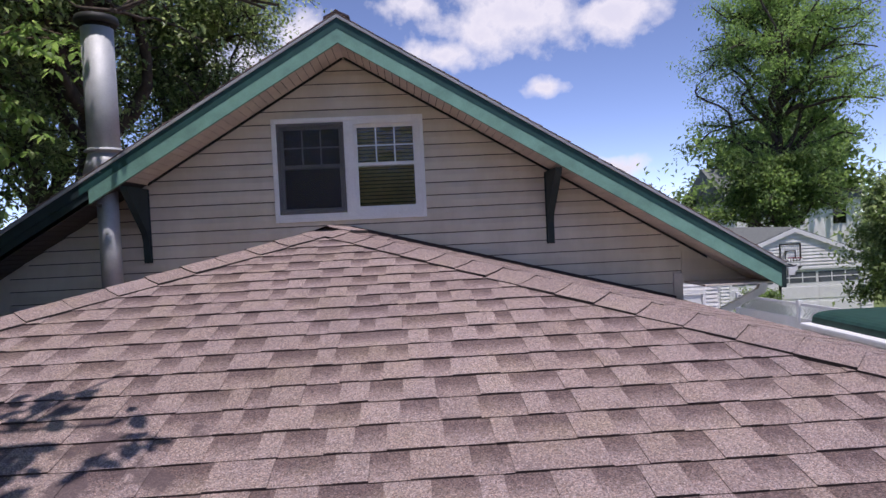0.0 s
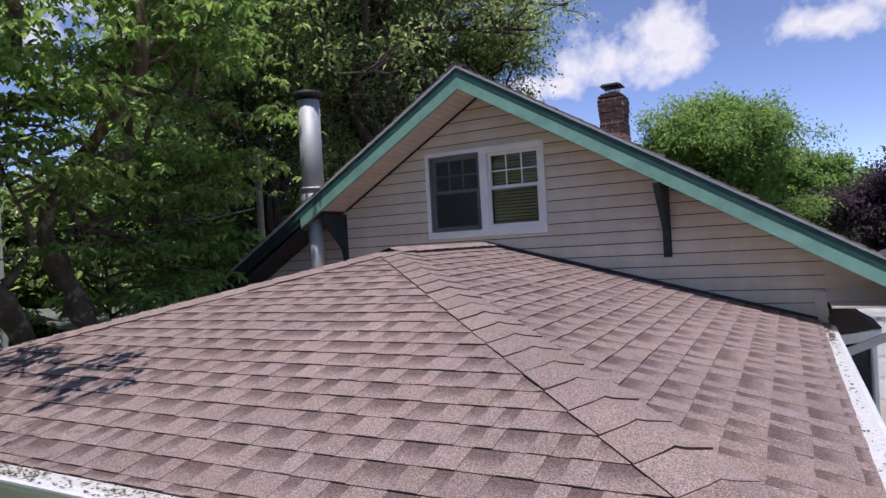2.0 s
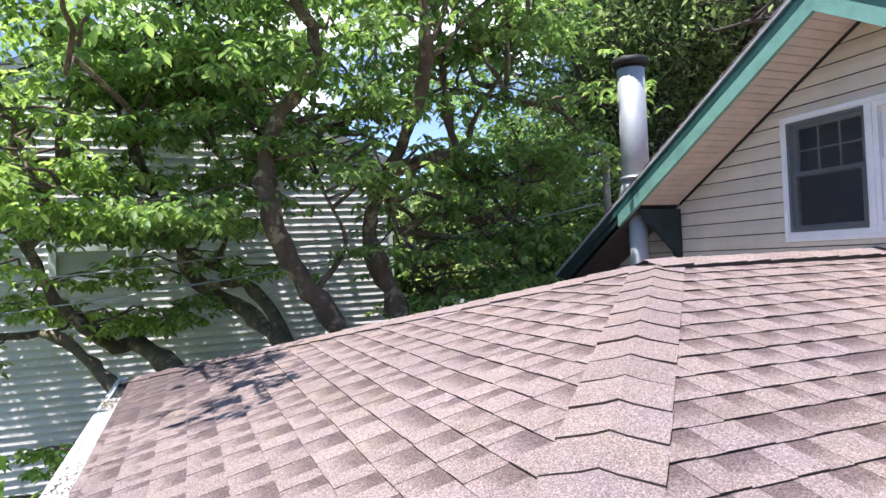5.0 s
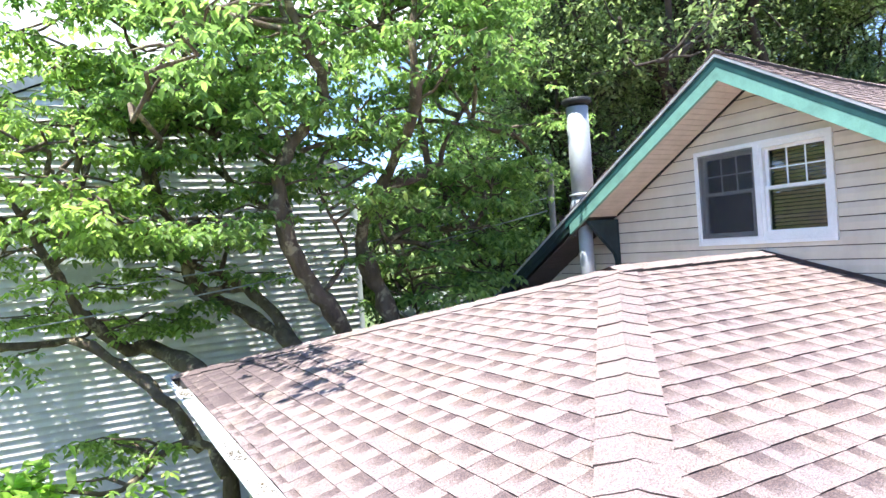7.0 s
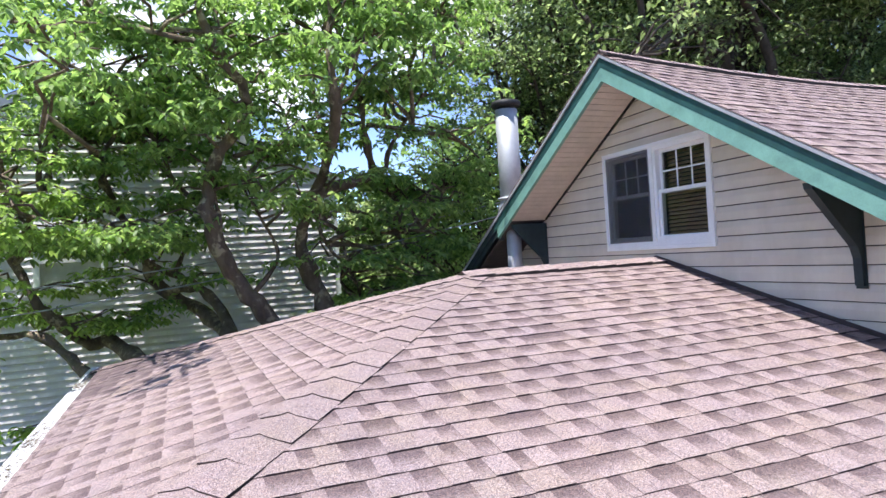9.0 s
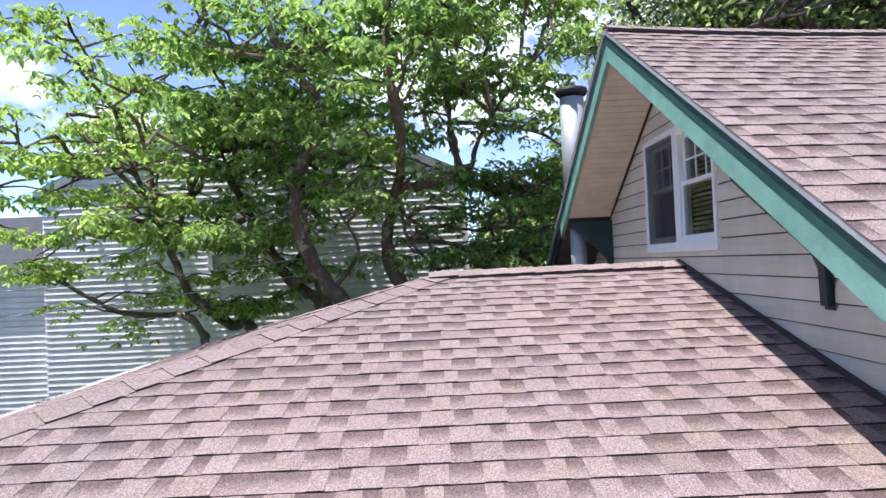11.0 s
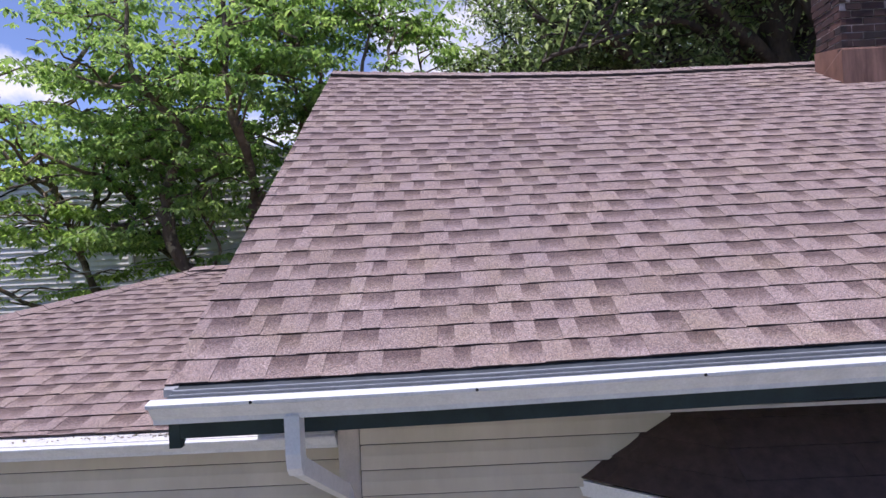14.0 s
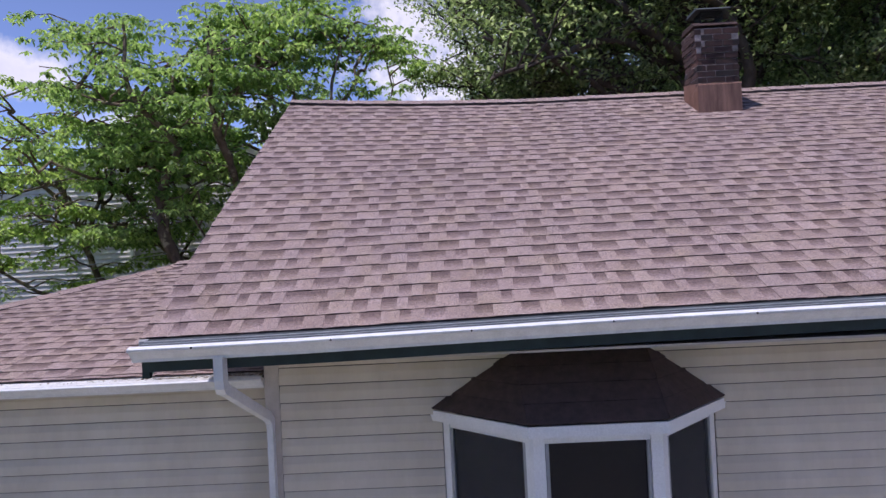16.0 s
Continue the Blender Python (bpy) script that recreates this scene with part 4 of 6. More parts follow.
def chimney():
    x0, x1, y0, y1 = 0.31, 0.70, 4.18, 4.63
    c = thing("chimney", ((x0 + x1) / 2, (y0 + y1) / 2, 5.5), "sooty dark brick chimney with a copper-coloured base and metal cap", "chimney")
    zb = 5.90
    bm = bmesh.new()
    m = 0.016
    extrude([(x0 - m, y0 - m, roof_z(x0) - 0.25), (x1 + m, y0 - m, roof_z(x1) - 0.25), (x1 + m, y0 - m, zb - 0.02), (x1 + 0.005, y0 - 0.005, zb), (x0 - m, y0 - m, zb + 0.08)], (0, y1 - y0 + 2 * m, 0), bm)
    part("base_flashing", bm, copper_mat, c, "reddish copper-coloured flashing")
    top = 6.545
    rnd = random.Random(5)
    h, j = 0.057, 0.010
    z, row = zb - 0.06, 0
    while z + h < top:
        up = (z - zb) / (top - zb)
        grow = (0.004 if up < 0.22 else -0.010) if up < 0.3 else (-0.004 + 0.022 * (up - 0.3) / 0.4 if up < 0.7 else (0.018 if up < 0.86 else -0.02))
        q = grow - 0.006
        part("mortar_bed", block(x0 - q, x1 + q, y0 - q, y1 + q, z, z + h + j - 0.001), mortar_mat, c)
        for axis in (0, 1):
            for side in (0, 1):
                lo, hi = (x0, x1) if axis == 0 else (y0, y1)
                lo, hi = lo - grow, hi + grow
                s = lo - (0.1 if row % 2 else 0.0)
                while s < hi - 0.02:
                    a, b = max(lo, s), min(hi, s + 0.195)
                    s += 0.205
                    if b - a < 0.008:
                        continue
                    k = rnd.uniform(-0.004, 0.005) + grow
                    if axis == 0:
                        p = (a, b, y0 - k, y0 + 0.05) if side == 0 else (a, b, y1 - 0.05, y1 + k)
                    else:
                        p = (x0 - k, x0 + 0.05, a, b) if side == 0 else (x1 - 0.05, x1 + k, a, b)
                    if axis == 1:
                        p = (p[0], p[1], max(p[2], y0 + 0.052), min(p[3], y1 - 0.052))
                        if p[3] - p[2] < 0.03:
                            continue
                    part("brick", block(p[0], p[1], p[2], p[3], z, z + h), brick_mat, c)
        z += h + j
        row += 1
    part("crown", extrude([(x0 - 0.02, y0 - 0.02, top - 0.005), (x1 + 0.02, y0 - 0.02, top - 0.005), (x1 - 0.06, y0 - 0.02, top + 0.05), (x0 + 0.06, y0 - 0.02, top + 0.05)], (0, y1 - y0 + 0.04, 0)), brick_mat, c)
    cx, cy = (x0 + x1) / 2, (y0 + y1) / 2
    for k in range(9):
        for (ax, ay, bx, by) in ((x0 + 0.1, cy - 0.12, x1 - 0.1, cy - 0.12), (x0 + 0.1, cy + 0.12, x1 - 0.1, cy + 0.12)):
            x = ax + (bx - ax) * k / 8
            part("cage_wire", tube([(x, ay, top + 0.03), (x, ay, top + 0.19)], 0.004, 4), black_metal, c)
    for k in range(4):
        z = top + 0.05 + k * 0.045
        part("cage_ring", tube([(x0 + 0.1, cy - 0.12, z), (x1 - 0.1, cy - 0.12, z), (x1 - 0.1, cy + 0.12, z), (x0 + 0.1, cy + 0.12, z), (x0 + 0.1, cy - 0.12, z)], 0.004, 4), black_metal, c)
    part("cap_lid", extrude([(x0 + 0.02, cy - 0.19, top + 0.19), (x1 - 0.02, cy - 0.19, top + 0.19), (x1 - 0.07, cy - 0.19, top + 0.22), (x0 + 0.07, cy - 0.19, top + 0.22)], (0, 0.38, 0)), guard_mat, c, "dark sheet-metal lid")


chimney()


def bay_window():
    b = thing("bay_window", (WALL_X, 2.25, 1.2), "white three-sided bay window, its small hipped roof darkened for eave shade", "window", kind="structure")
    e = [(WALL_X, 1.16), (3.83, 1.80), (3.83, 2.68), (WALL_X, 3.27)]
    z, zt = 3.042, 3.43
    t0, t1 = (WALL_X + 0.005, 1.78, zt), (WALL_X + 0.005, 2.72, zt)
    E3 = [(x, y, z) for x, y in e]
    bm = bmesh.new()
    vs = [bm.verts.new(p) for p in E3] + [bm.verts.new(t0), bm.verts.new(t1)]
    for f in ((0, 1, 4), (1, 2, 5, 4), (2, 3, 5), (0, 3, 2, 1), (0, 4, 5, 3)):
        bm.faces.new([vs[i] for i in f])
    bmesh.ops.recalc_face_normals(bm, faces=bm.faces[:])
    roof = part("bay_roof", bm, deck_mat, b)
    # shingle tabs of the little roof
    rnd = random.Random(8)
    def face_tabs(p0, p1, q0, q1):
        p0, p1, q0, q1 = map(Vector, (p0, p1, q0, q1))
        n = 4
        for r in range(n):
            a0, a1 = p0.lerp(q0, r / n), p1.lerp(q1, r / n)
            b0, b1 = p0.lerp(q0, (r + 1) / n), p1.lerp(q1, (r + 1) / n)
            nor = (a1 - a0).cross(b0 - a0).normalized()
            if nor.z < 0:
                nor = -nor
            m = max(1, int((a1 - a0).length / 0.14))
            raised = True
            for k in range(m):
                sh = (0.5 if r % 2 else 0.0) if m > 2 else 0.0
                lo, hi = max(0.0, k - sh) / m, (k + 1 - sh) / m if k < m - 1 else 1.0
                c = [a0.lerp(a1, lo), a0.lerp(a1, hi), b0.lerp(b1, hi), b0.lerp(b1, lo)]
                h = 0.010 if raised else 0.0075
                raised = not raised
                vs = [c[0] + nor * 0.002, c[1] + nor * 0.002, c[1] + nor * h, c[0] + nor * h, c[3] + nor * 0.004, c[2] + nor * 0.004]
                me = quick_mesh("shingle", [tuple(v) for v in vs], [(3, 2, 5, 4), (0, 1, 2, 3), (0, 3, 4), (1, 5, 2)], [(0, 0)] * 14, [0, 1, 0, 0])
                part_mesh("shingle", me, [bay_shingle, edge_mat], roof)
    face_tabs(E3[0], E3[1], t0, t0)
    face_tabs(E3[1], E3[2], t0, t1)
    face_tabs(E3[2], E3[3], t1, t1)
    # fascia and walls on the three sides
    inset = 0.05
    w = [(WALL_X, 1.16 + 0.09), (3.83 - inset, 1.80 + 0.03), (3.83 - inset, 2.68 - 0.03), (WALL_X, 3.27 - 0.09)]
    for i in range(3):
        a, c = Vector((*e[i], 0)), Vector((*e[i + 1], 0))
        d = (c - a).normalized()
        n = Vector((d.y, -d.x, 0))
        part("fascia", extrude([a + Vector((0, 0, z - 0.085)), c + Vector((0, 0, z - 0.085)), c + Vector((0, 0, z - 0.012)), a + Vector((0, 0, z - 0.012))], -n * 0.02), white_vinyl, b)
        a, c = Vector((*w[i], 0)), Vector((*w[i + 1], 0))
        d = (c - a).normalized()
        n = Vector((d.y, -d.x, 0))
        L = (c - a).length
        def panel(s0, s1, z0, z1, depth, back, mat, name):
            p = a + d * s0 - n * back
            q = a + d * s1 - n * back
            part(name, extrude([(p.x, p.y, z0), (q.x, q.y, z0), (q.x, q.y, z1), (p.x, p.y, z1)], -n * depth), mat, b)
        f = 0.06 if i != 1 else 0.075
        panel(0, f, 1.2, z - 0.085, 0.08, 0, white_vinyl, "post")
        panel(L - f, L, 1.2, z - 0.085, 0.08, 0, white_vinyl, "post")
        panel(f, L - f, z - 0.135, z - 0.085, 0.06, 0.01, white_vinyl, "head")
        panel(f, L - f, 1.2, 1.26, 0.06, 0.01, white_vinyl, "sill")
        panel(f, L - f, 1.26, z - 0.135, 0.006, 0.03, glass_mat, "pane")
        panel(f + 0.005, f + 0.025, 1.26, z - 0.135, 0.02, 0.005, drip_mat, "sash_rail")
        panel(L - f - 0.025, L - f - 0.005, 1.26, z - 0.135, 0.02, 0.005, drip_mat, "sash_rail")
        if i != 1:
            panel(f, L - f, 1.26, z - 0.135, 0.003, 0.012, screen_mat, "insect_screen")
    part("apron", extrude([(x, y, G) for x, y in w], (0, 0, 1.2 - G)), siding_mat, b)
    # solid block, coloured dark in place of a shaded room
    bm = extrude([(x - 0.1, y, 1.26) for x, y in ((WALL_X, 1.35), (3.68, 1.86), (3.68, 2.64), (WALL_X, 3.15))], (0, 0, 1.6))
    part("interior", bm, room_mat, b, "solid dark block standing in for the unlit room")


bay_window()


def porch():
    """Enclosed porch under the hip roof."""
    x = HW - 0.22
    y = FRONT + 0.63
    top = LOW_Z - 0.13
    for s, nm in ((1, "wall_porch_east"), (-1, "wall_porch_west")):
        w = part(nm, block(min(s * x, s * (x - 0.12)), max(s * x, s * (x - 0.12)), y, -0.01, G, top), backing_mat)
        tagged(w, "beige lap-sided side wall of the porch", "wall", kind="structure")
        if s > 0:
            lap_boards(w, (x + 0.002, 0, 0), (0, 1, 0), (1, 0, 0), 1.2, top, lambda q: (y + 0.09, -0.03), 0.127, siding_mat)
    tagged(part("porch_ceiling", block(-HW + 0.01, HW - 0.01, FRONT + 0.02, -0.02, top + 0.004, top + 0.03), trim_mat), "beige soffit under the porch eaves", "soffit", kind="structure")
    f = thing("wall_porch_front", (0, y, G), "porch front of dark green framed glass above a pale band", "wall", kind="structure")
    part("knee_wall", block(-x + 0.121, x - 0.121, y, y + 0.12, G, 0.7), siding_mat, f)
    posts = (-2.1, -0.2, 1.7)
    edge = 2.1
    for s in (-1, 1):
        lo, hi = (-x + 0.121, posts[0] - 0.06) if s < 0 else (posts[2] + 0.06, x - 0.121)
        part("corner_panel", block(lo, hi, y, y + 0.12, 0.7, top), trim_mat, f)
    n = 2
    band = top - 0.53
    for k in range(n + 1):
        px = posts[k]
        part("post", block(px - 0.06, px + 0.06, y - 0.015, y + 0.12, 0.7, top - 0.002 if 0 < k < n else band - 0.002), green_dark, f)
        if k < n:
            qx = posts[k + 1]
            part("head_panel", block(px + (0.062 if k else -0.055), qx - (0.062 if k < n - 1 else -0.055), y + 0.01, y + 0.12, band, top - 0.002), siding_grey, f, "pale grey panel")
            for a, b in ((0.7, 0.78), (band - 0.2, band - 0.002)):
                part("rail", block(px + 0.06, qx - 0.06, y - 0.01, y + 0.1, a, b), green_dark, f)
            bm = bmesh.new()
            a0, a1, b0, b1 = px + 0.06, qx - 0.06, 0.78, band - 0.2
            for p in ((a0, a0 + 0.04, b0, b1), (a1 - 0.04, a1, b0, b1), (a0 + 0.04, a1 - 0.04, b0, b0 + 0.04), (a0 + 0.04, a1 - 0.04, b1 - 0.04, b1)):
                block(p[0], p[1], y + 0.015, y + 0.06, p[2], p[3], 0, bm)
            part("storm_sash", bm, white_vinyl, f)
            part("pane", block(a0 + 0.04, a1 - 0.04, y + 0.03, y + 0.036, b0 + 0.04, b1 - 0.04), glass_mat, f)
    for s in (-1, 1):
        tagged(part("corner_trim", block(s * x - 0.05, s * x + 0.05, y - 0.03, y + 0.085, G, top, 0.004), trim_mat), "grey-beige corner post of the porch", "trim", kind="structure")


porch()
# flashing where the low roof meets the gable wall
def wall_flashing():
    for s in (1, -1):
        pts = [(0, -0.022, PEAK_Z + 0.0), (s * (HW - 0.02), -0.022, LOW_Z + 0.005), (s * (HW - 0.02), -0.022, LOW_Z + 0.045), (0, -0.022, PEAK_Z + 0.045)]
        tagged(part("step_flashing", extrude(pts, (0, -0.012, 0)), bay_shingle), "dark step flashing between wall and low roof", "flashing", kind="structure")


wall_flashing()

# ---- trees ----
def leaves_mesh(name, centres, size, rnd, droop=0.35, narrow=0.5, spread=0.45, way=None):
    """Many small folded leaves; centres is an n x 3 array."""
    n = len(centres)
    c = np.asarray(centres, dtype=np.float64)
    ang = rnd.uniform(0, 2 * np.pi, n) if way is None else way
    tilt = rnd.normal(-droop, spread, n)
    d = np.stack([np.cos(ang) * np.cos(tilt), np.sin(ang) * np.cos(tilt), np.sin(tilt)], 1)
    side = np.stack([-np.sin(ang), np.cos(ang), rnd.normal(0, spread * 0.8, n)], 1)
    side /= np.linalg.norm(side, axis=1)[:, None]
    nor = np.cross(d, side)
    L = size * rnd.uniform(0.6, 1.25, n)[:, None]
    w = L * narrow * 0.5
    if way is not None:
        c = c + d * L * 0.55
    drop = np.array([0, 0, 1]) * L * 0.12
    # round the leaf: stalk, one margin, tip, the other margin; near leaves are oval, far ones a lozenge
    margin = ((-0.2, 0.8), (0.2, 0.85)) if way is not None else ((0.0, 1.0),)
    rim = [c - d * L * 0.5]
    rim += [c + d * L * f + side * w * g + nor * w * 0.35 for f, g in margin]
    rim += [c + d * L * 0.5 - drop]
    rim += [c + d * L * f - side * w * g + nor * w * 0.35 for f, g in margin[::-1]]
    k = len(rim)
    half = k // 2
    v = np.stack(rim, 1)
    idx = np.arange(n)[:, None] * k
    fan = [(0, i, i + 1) for i in range(1, half)] + [(0, i, i + 1) for i in range(half, k - 1)]
    tris = np.concatenate([idx + np.array([f]) for f in fan], 1).reshape(-1)
    m = len(fan) * n
    me = bpy.data.meshes.new(name)
    me.vertices.add(n * k)
    me.vertices.foreach_set("co", v.reshape(-1))
    me.loops.add(m * 3)
    me.loops.foreach_set("vertex_index", tris.astype(np.int32))
    me.polygons.add(m)
    me.polygons.foreach_set("loop_start", (np.arange(m) * 3).astype(np.int32))
    me.update(calc_edges=True)
    return me


def wander(a, b, rnd, steps=6, wild=0.12):
    a, b = np.array(a, float), np.array(b, float)
    L = np.linalg.norm(b - a)
    out = [a]
    for k in range(1, steps):
        t = k / steps
        out.append(a + (b - a) * t + rnd.normal(0, wild * L * 0.35, 3) + np.array([0, 0, math.sin(t * math.pi) * L * 0.08]))
    return out + [b]


def spray(limb, rnd, count, reach, flat, start=0.3, up=0.15):
    """Side twigs off a limb: (points) lists."""
    out = []
    pts = np.array(limb, float)
    for _ in range(count):
        t = rnd.uniform(start, 1.0) * (len(pts) - 1)
        i = min(int(t), len(pts) - 2)
        p = pts[i] + (pts[i + 1] - pts[i]) * (t - i)
        a = rnd.uniform(0, 2 * np.pi)
        L = reach * rnd.uniform(0.45, 1.0)
        q = p + np.array([math.cos(a) * L, math.sin(a) * L, L * rnd.normal(up, flat)])
        out.append(wander(p, q, rnd, 4, 0.15))
    return out


def clumps(twigs, rnd, per, spread, flat):
    out = []
    for tw in twigs:
        pts = np.array(tw)
        k = per
        t = rnd.uniform(0.35, 1.05, k) * (len(pts) - 1)
        i = np.minimum(t.astype(int), len(pts) - 2)
        base = pts[i] + (pts[i + 1] - pts[i]) * (t - i)[:, None]
        out.append(base + rnd.normal(0, 1, (k, 3)) * np.array([spread, spread, spread * flat]))
    return np.concatenate(out)


def pads(twigs, rnd, per, radius):
    """Flat, slightly domed layers of leaf whorls at the ends of the twigs; also each leaf's way."""
    out, way = [], []
    for tw in twigs:
        for q, w in ((-1, 1.0), (-2, 0.75)):
            k = max(2, int(per * w * rnd.uniform(0.6, 1.3)))
            rad = radius * w * rnd.uniform(0.7, 1.15)
            r = rad * np.sqrt(rnd.uniform(0, 1, k))
            a = rnd.uniform(0, 2 * np.pi, k)
            dome = -0.28 * r * r / rad
            p = np.array(tw[q]) + np.stack([r * np.cos(a), r * np.sin(a), dome + rnd.normal(0, 0.022, k)], 1)
            for s in range(5):
                out.append(p + rnd.normal(0, 0.012, (k, 3)))
                way.append(a + 2 * np.pi * s / 5 + rnd.normal(0, 0.4, k))
    return np.concatenate(out), np.concatenate(way)


def shelved(twig, step=0.55):
    """Bends a twig towards the nearest of the level shelves in which a dogwood holds its leaves."""
    x, y, z = (float(v) for v in twig[-1])
    wave = 0.16 * math.sin(1.1 * x + 0.7 * y) + 0.1 * math.sin(2.3 * y - 0.9 * x)
    dz = 0.8 * (round((z - wave) / step) * step + wave - z)
    m = len(twig) - 1
    return [np.array(p, float) + np.array([0, 0, dz * k / m]) for k, p in enumerate(twig)]


def shade_off_roof(p):
    """Drops leaves whose sun shadow would land on the porch roof, but for one limb that reaches over its corner and the
    unseen west slope.
    """
    h = p[:, 2] - 3.5
    sx, sy = p[:, 0] - 0.15 * h, p[:, 1] + 0.27 * h
    west = (sx < -1.3) & ((3.2 + sx) / 3.2 < (sy + 4.95) / 3.0 - 0.15)
    return west | (sx < -3.2) | ((sx < -2.3) & (sy > -1.0)) | ((sx < -0.3) & (sy > -4.9 - 0.1 * (sx + 0.4)) & (sy < -4.0)) | (sy < -5.2)


def reach_out(limbs, rnd, n, lo, hi):
    """More limbs from the upper parts of the given ones to places spread through a box."""
    heads = [p for pts, r0, r1 in limbs for p in pts if p[2] > 4.6]
    out = []
    for k in range(n):
        q = np.array([rnd.uniform(a, b) for a, b in zip(lo, hi)])
        near = sorted(heads, key=lambda p: (p[0] - q[0]) ** 2 + (p[1] - q[1]) ** 2 + 1.5 * (p[2] - q[2] + 0.8) ** 2)
        out.append(([tuple(p) for p in wander(near[rnd.randint(0, 3)], q, rnd, 5, 0.13)], 0.035, 0.01))
    return out


def tree_from_limbs(name, base, limbs, label, leaf_mat, bark, seed, twig_count, reach, per, size, spread=0.16, flat=0.5, category="tree", start=0.3, flatness=0.18, narrow=0.5, up=0.15, layered=0.0, extra=None, over=()):
    """limbs: list of (points, first radius, last radius)."""
    rnd = np.random.RandomState(seed)
    t = thing(name, base, label, category)
    bm = bmesh.new()
    twigs = []
    for box in extra or ():
        limbs = limbs + reach_out(limbs, rnd, *box)
    for pts, r0, r1 in limbs:
        n = len(pts)
        fine = []
        P = [Vector(p) for p in pts]
        for i in range(n - 1):
            for k in range(3):
                s = k / 3
                p0, p1, p2, p3 = P[max(i - 1, 0)], P[i], P[i + 1], P[min(i + 2, n - 1)]
                fine.append(0.5 * ((2 * p1) + (p2 - p0) * s + (2 * p0 - 5 * p1 + 4 * p2 - p3) * s * s + (3 * p1 - p0 - 3 * p2 + p3) * s ** 3))
        fine.append(P[-1])
        fine = [p + Vector(rnd.normal(0, r0 * 0.10, 3)) for p in fine]
        rr = [(r0 + (r1 - r0) * k / (len(fine) - 1)) * (1 + 0.16 * rnd.normal()) for k in range(len(fine))]
        tube(fine, rr, 9, bm)
        if layered:
            twigs += [[np.array(p) for p in fine[-4:]]] * 2
        twigs += spray([tuple(p) for p in fine], rnd, max(2, int(twig_count * len(fine) / 12)), reach, flatness, start, up)
    # limbs placed so that their leaves shade the porch corner
    for first, last, r0, r1 in over:
        path = wander(first, last, rnd, 7, 0.08)
        tube([tuple(p) for p in path], [r0 + (r1 - r0) * k / 7 for k in range(8)], 7, bm)
        twigs += spray(path, rnd, 3, 0.5, 0.25, 0.2, 0.1)
    part("trunk", bm, bark, t)
    bm = bmesh.new()
    if layered:
        twigs = [shelved(tw) for tw in twigs]
    for tw in twigs:
        m = len(tw)
        tube([tuple(p) for p in tw], [0.016 * reach * (1 - 0.8 * k / (m - 1)) + 0.003 for k in range(m)], 4, bm, False)
    tagged(part("twig_growth", bm, bark, t), kind="stuff")
    if layered:
        c, way = pads(twigs, rnd, per, layered)
        keep = shade_off_roof(c)
        me = leaves_mesh("crown", c[keep], size, rnd, droop=0.5, narrow=narrow, spread=0.28, way=way[keep])
    else:
        me = leaves_mesh("crown", clumps(twigs, rnd, per, spread, flat), size, rnd, narrow=narrow)
    part_mesh("crown", me, leaf_mat, t, "loose crown of many separate leaves")
    return t


def auto_limbs(base, height, crown_c, crown_r, rnd, n, trunk_r):
    """A trunk and limbs that reach into an ellipsoid crown."""
    b = np.array(base, float)
    c, r = np.array(crown_c, float), np.array(crown_r, float)
    top = c + np.array([0, 0, r[2] * 0.6])
    trunk = wander(b, top, rnd, 7, 0.05)
    limbs = [([tuple(p) for p in trunk], trunk_r, trunk_r * 0.2)]
    for k in range(n):
        t = rnd.uniform(0.3, 0.95)
        i = min(int(t * 7), 6)
        p = trunk[i] + (trunk[i + 1] - trunk[i]) * (t * 7 - i)
        for _ in range(30):
            v = rnd.normal(0, 1, 3)
            v /= np.linalg.norm(v)
            q = c + v * r * rnd.uniform(0.6, 0.95)
            if q[2] > p[2] - 0.12 * r[2]:
                break
        limbs.append(([tuple(x) for x in wander(p, q, rnd, 5, 0.12)], trunk_r * 0.4 * (1.1 - t * 0.6), trunk_r * 0.07))
    return limbs


def big_tree(name, base, crown_c, crown_r, label, leaf_mat, seed, limbs_n, twig_count, reach, per, size, spread, trunk_r=0.3, bark=None, narrow=0.55):
    rnd = np.random.RandomState(seed)
    limbs = auto_limbs(base, 0, crown_c, crown_r, rnd, limbs_n, trunk_r)
    return tree_from_limbs(name, base, limbs, label, leaf_mat, bark or bark_mat, seed + 1, twig_count, reach, per, size, spread, 0.7, start=0.25, flatness=0.4, narrow=narrow)


def yz(x, pts):
    """Limb points near one depth, with a gentle drift in x."""
    return [(x + 0.22 * math.sin(1.7 * k + pts[0][0]), y, z) for k, (y, z) in enumerate(pts)]


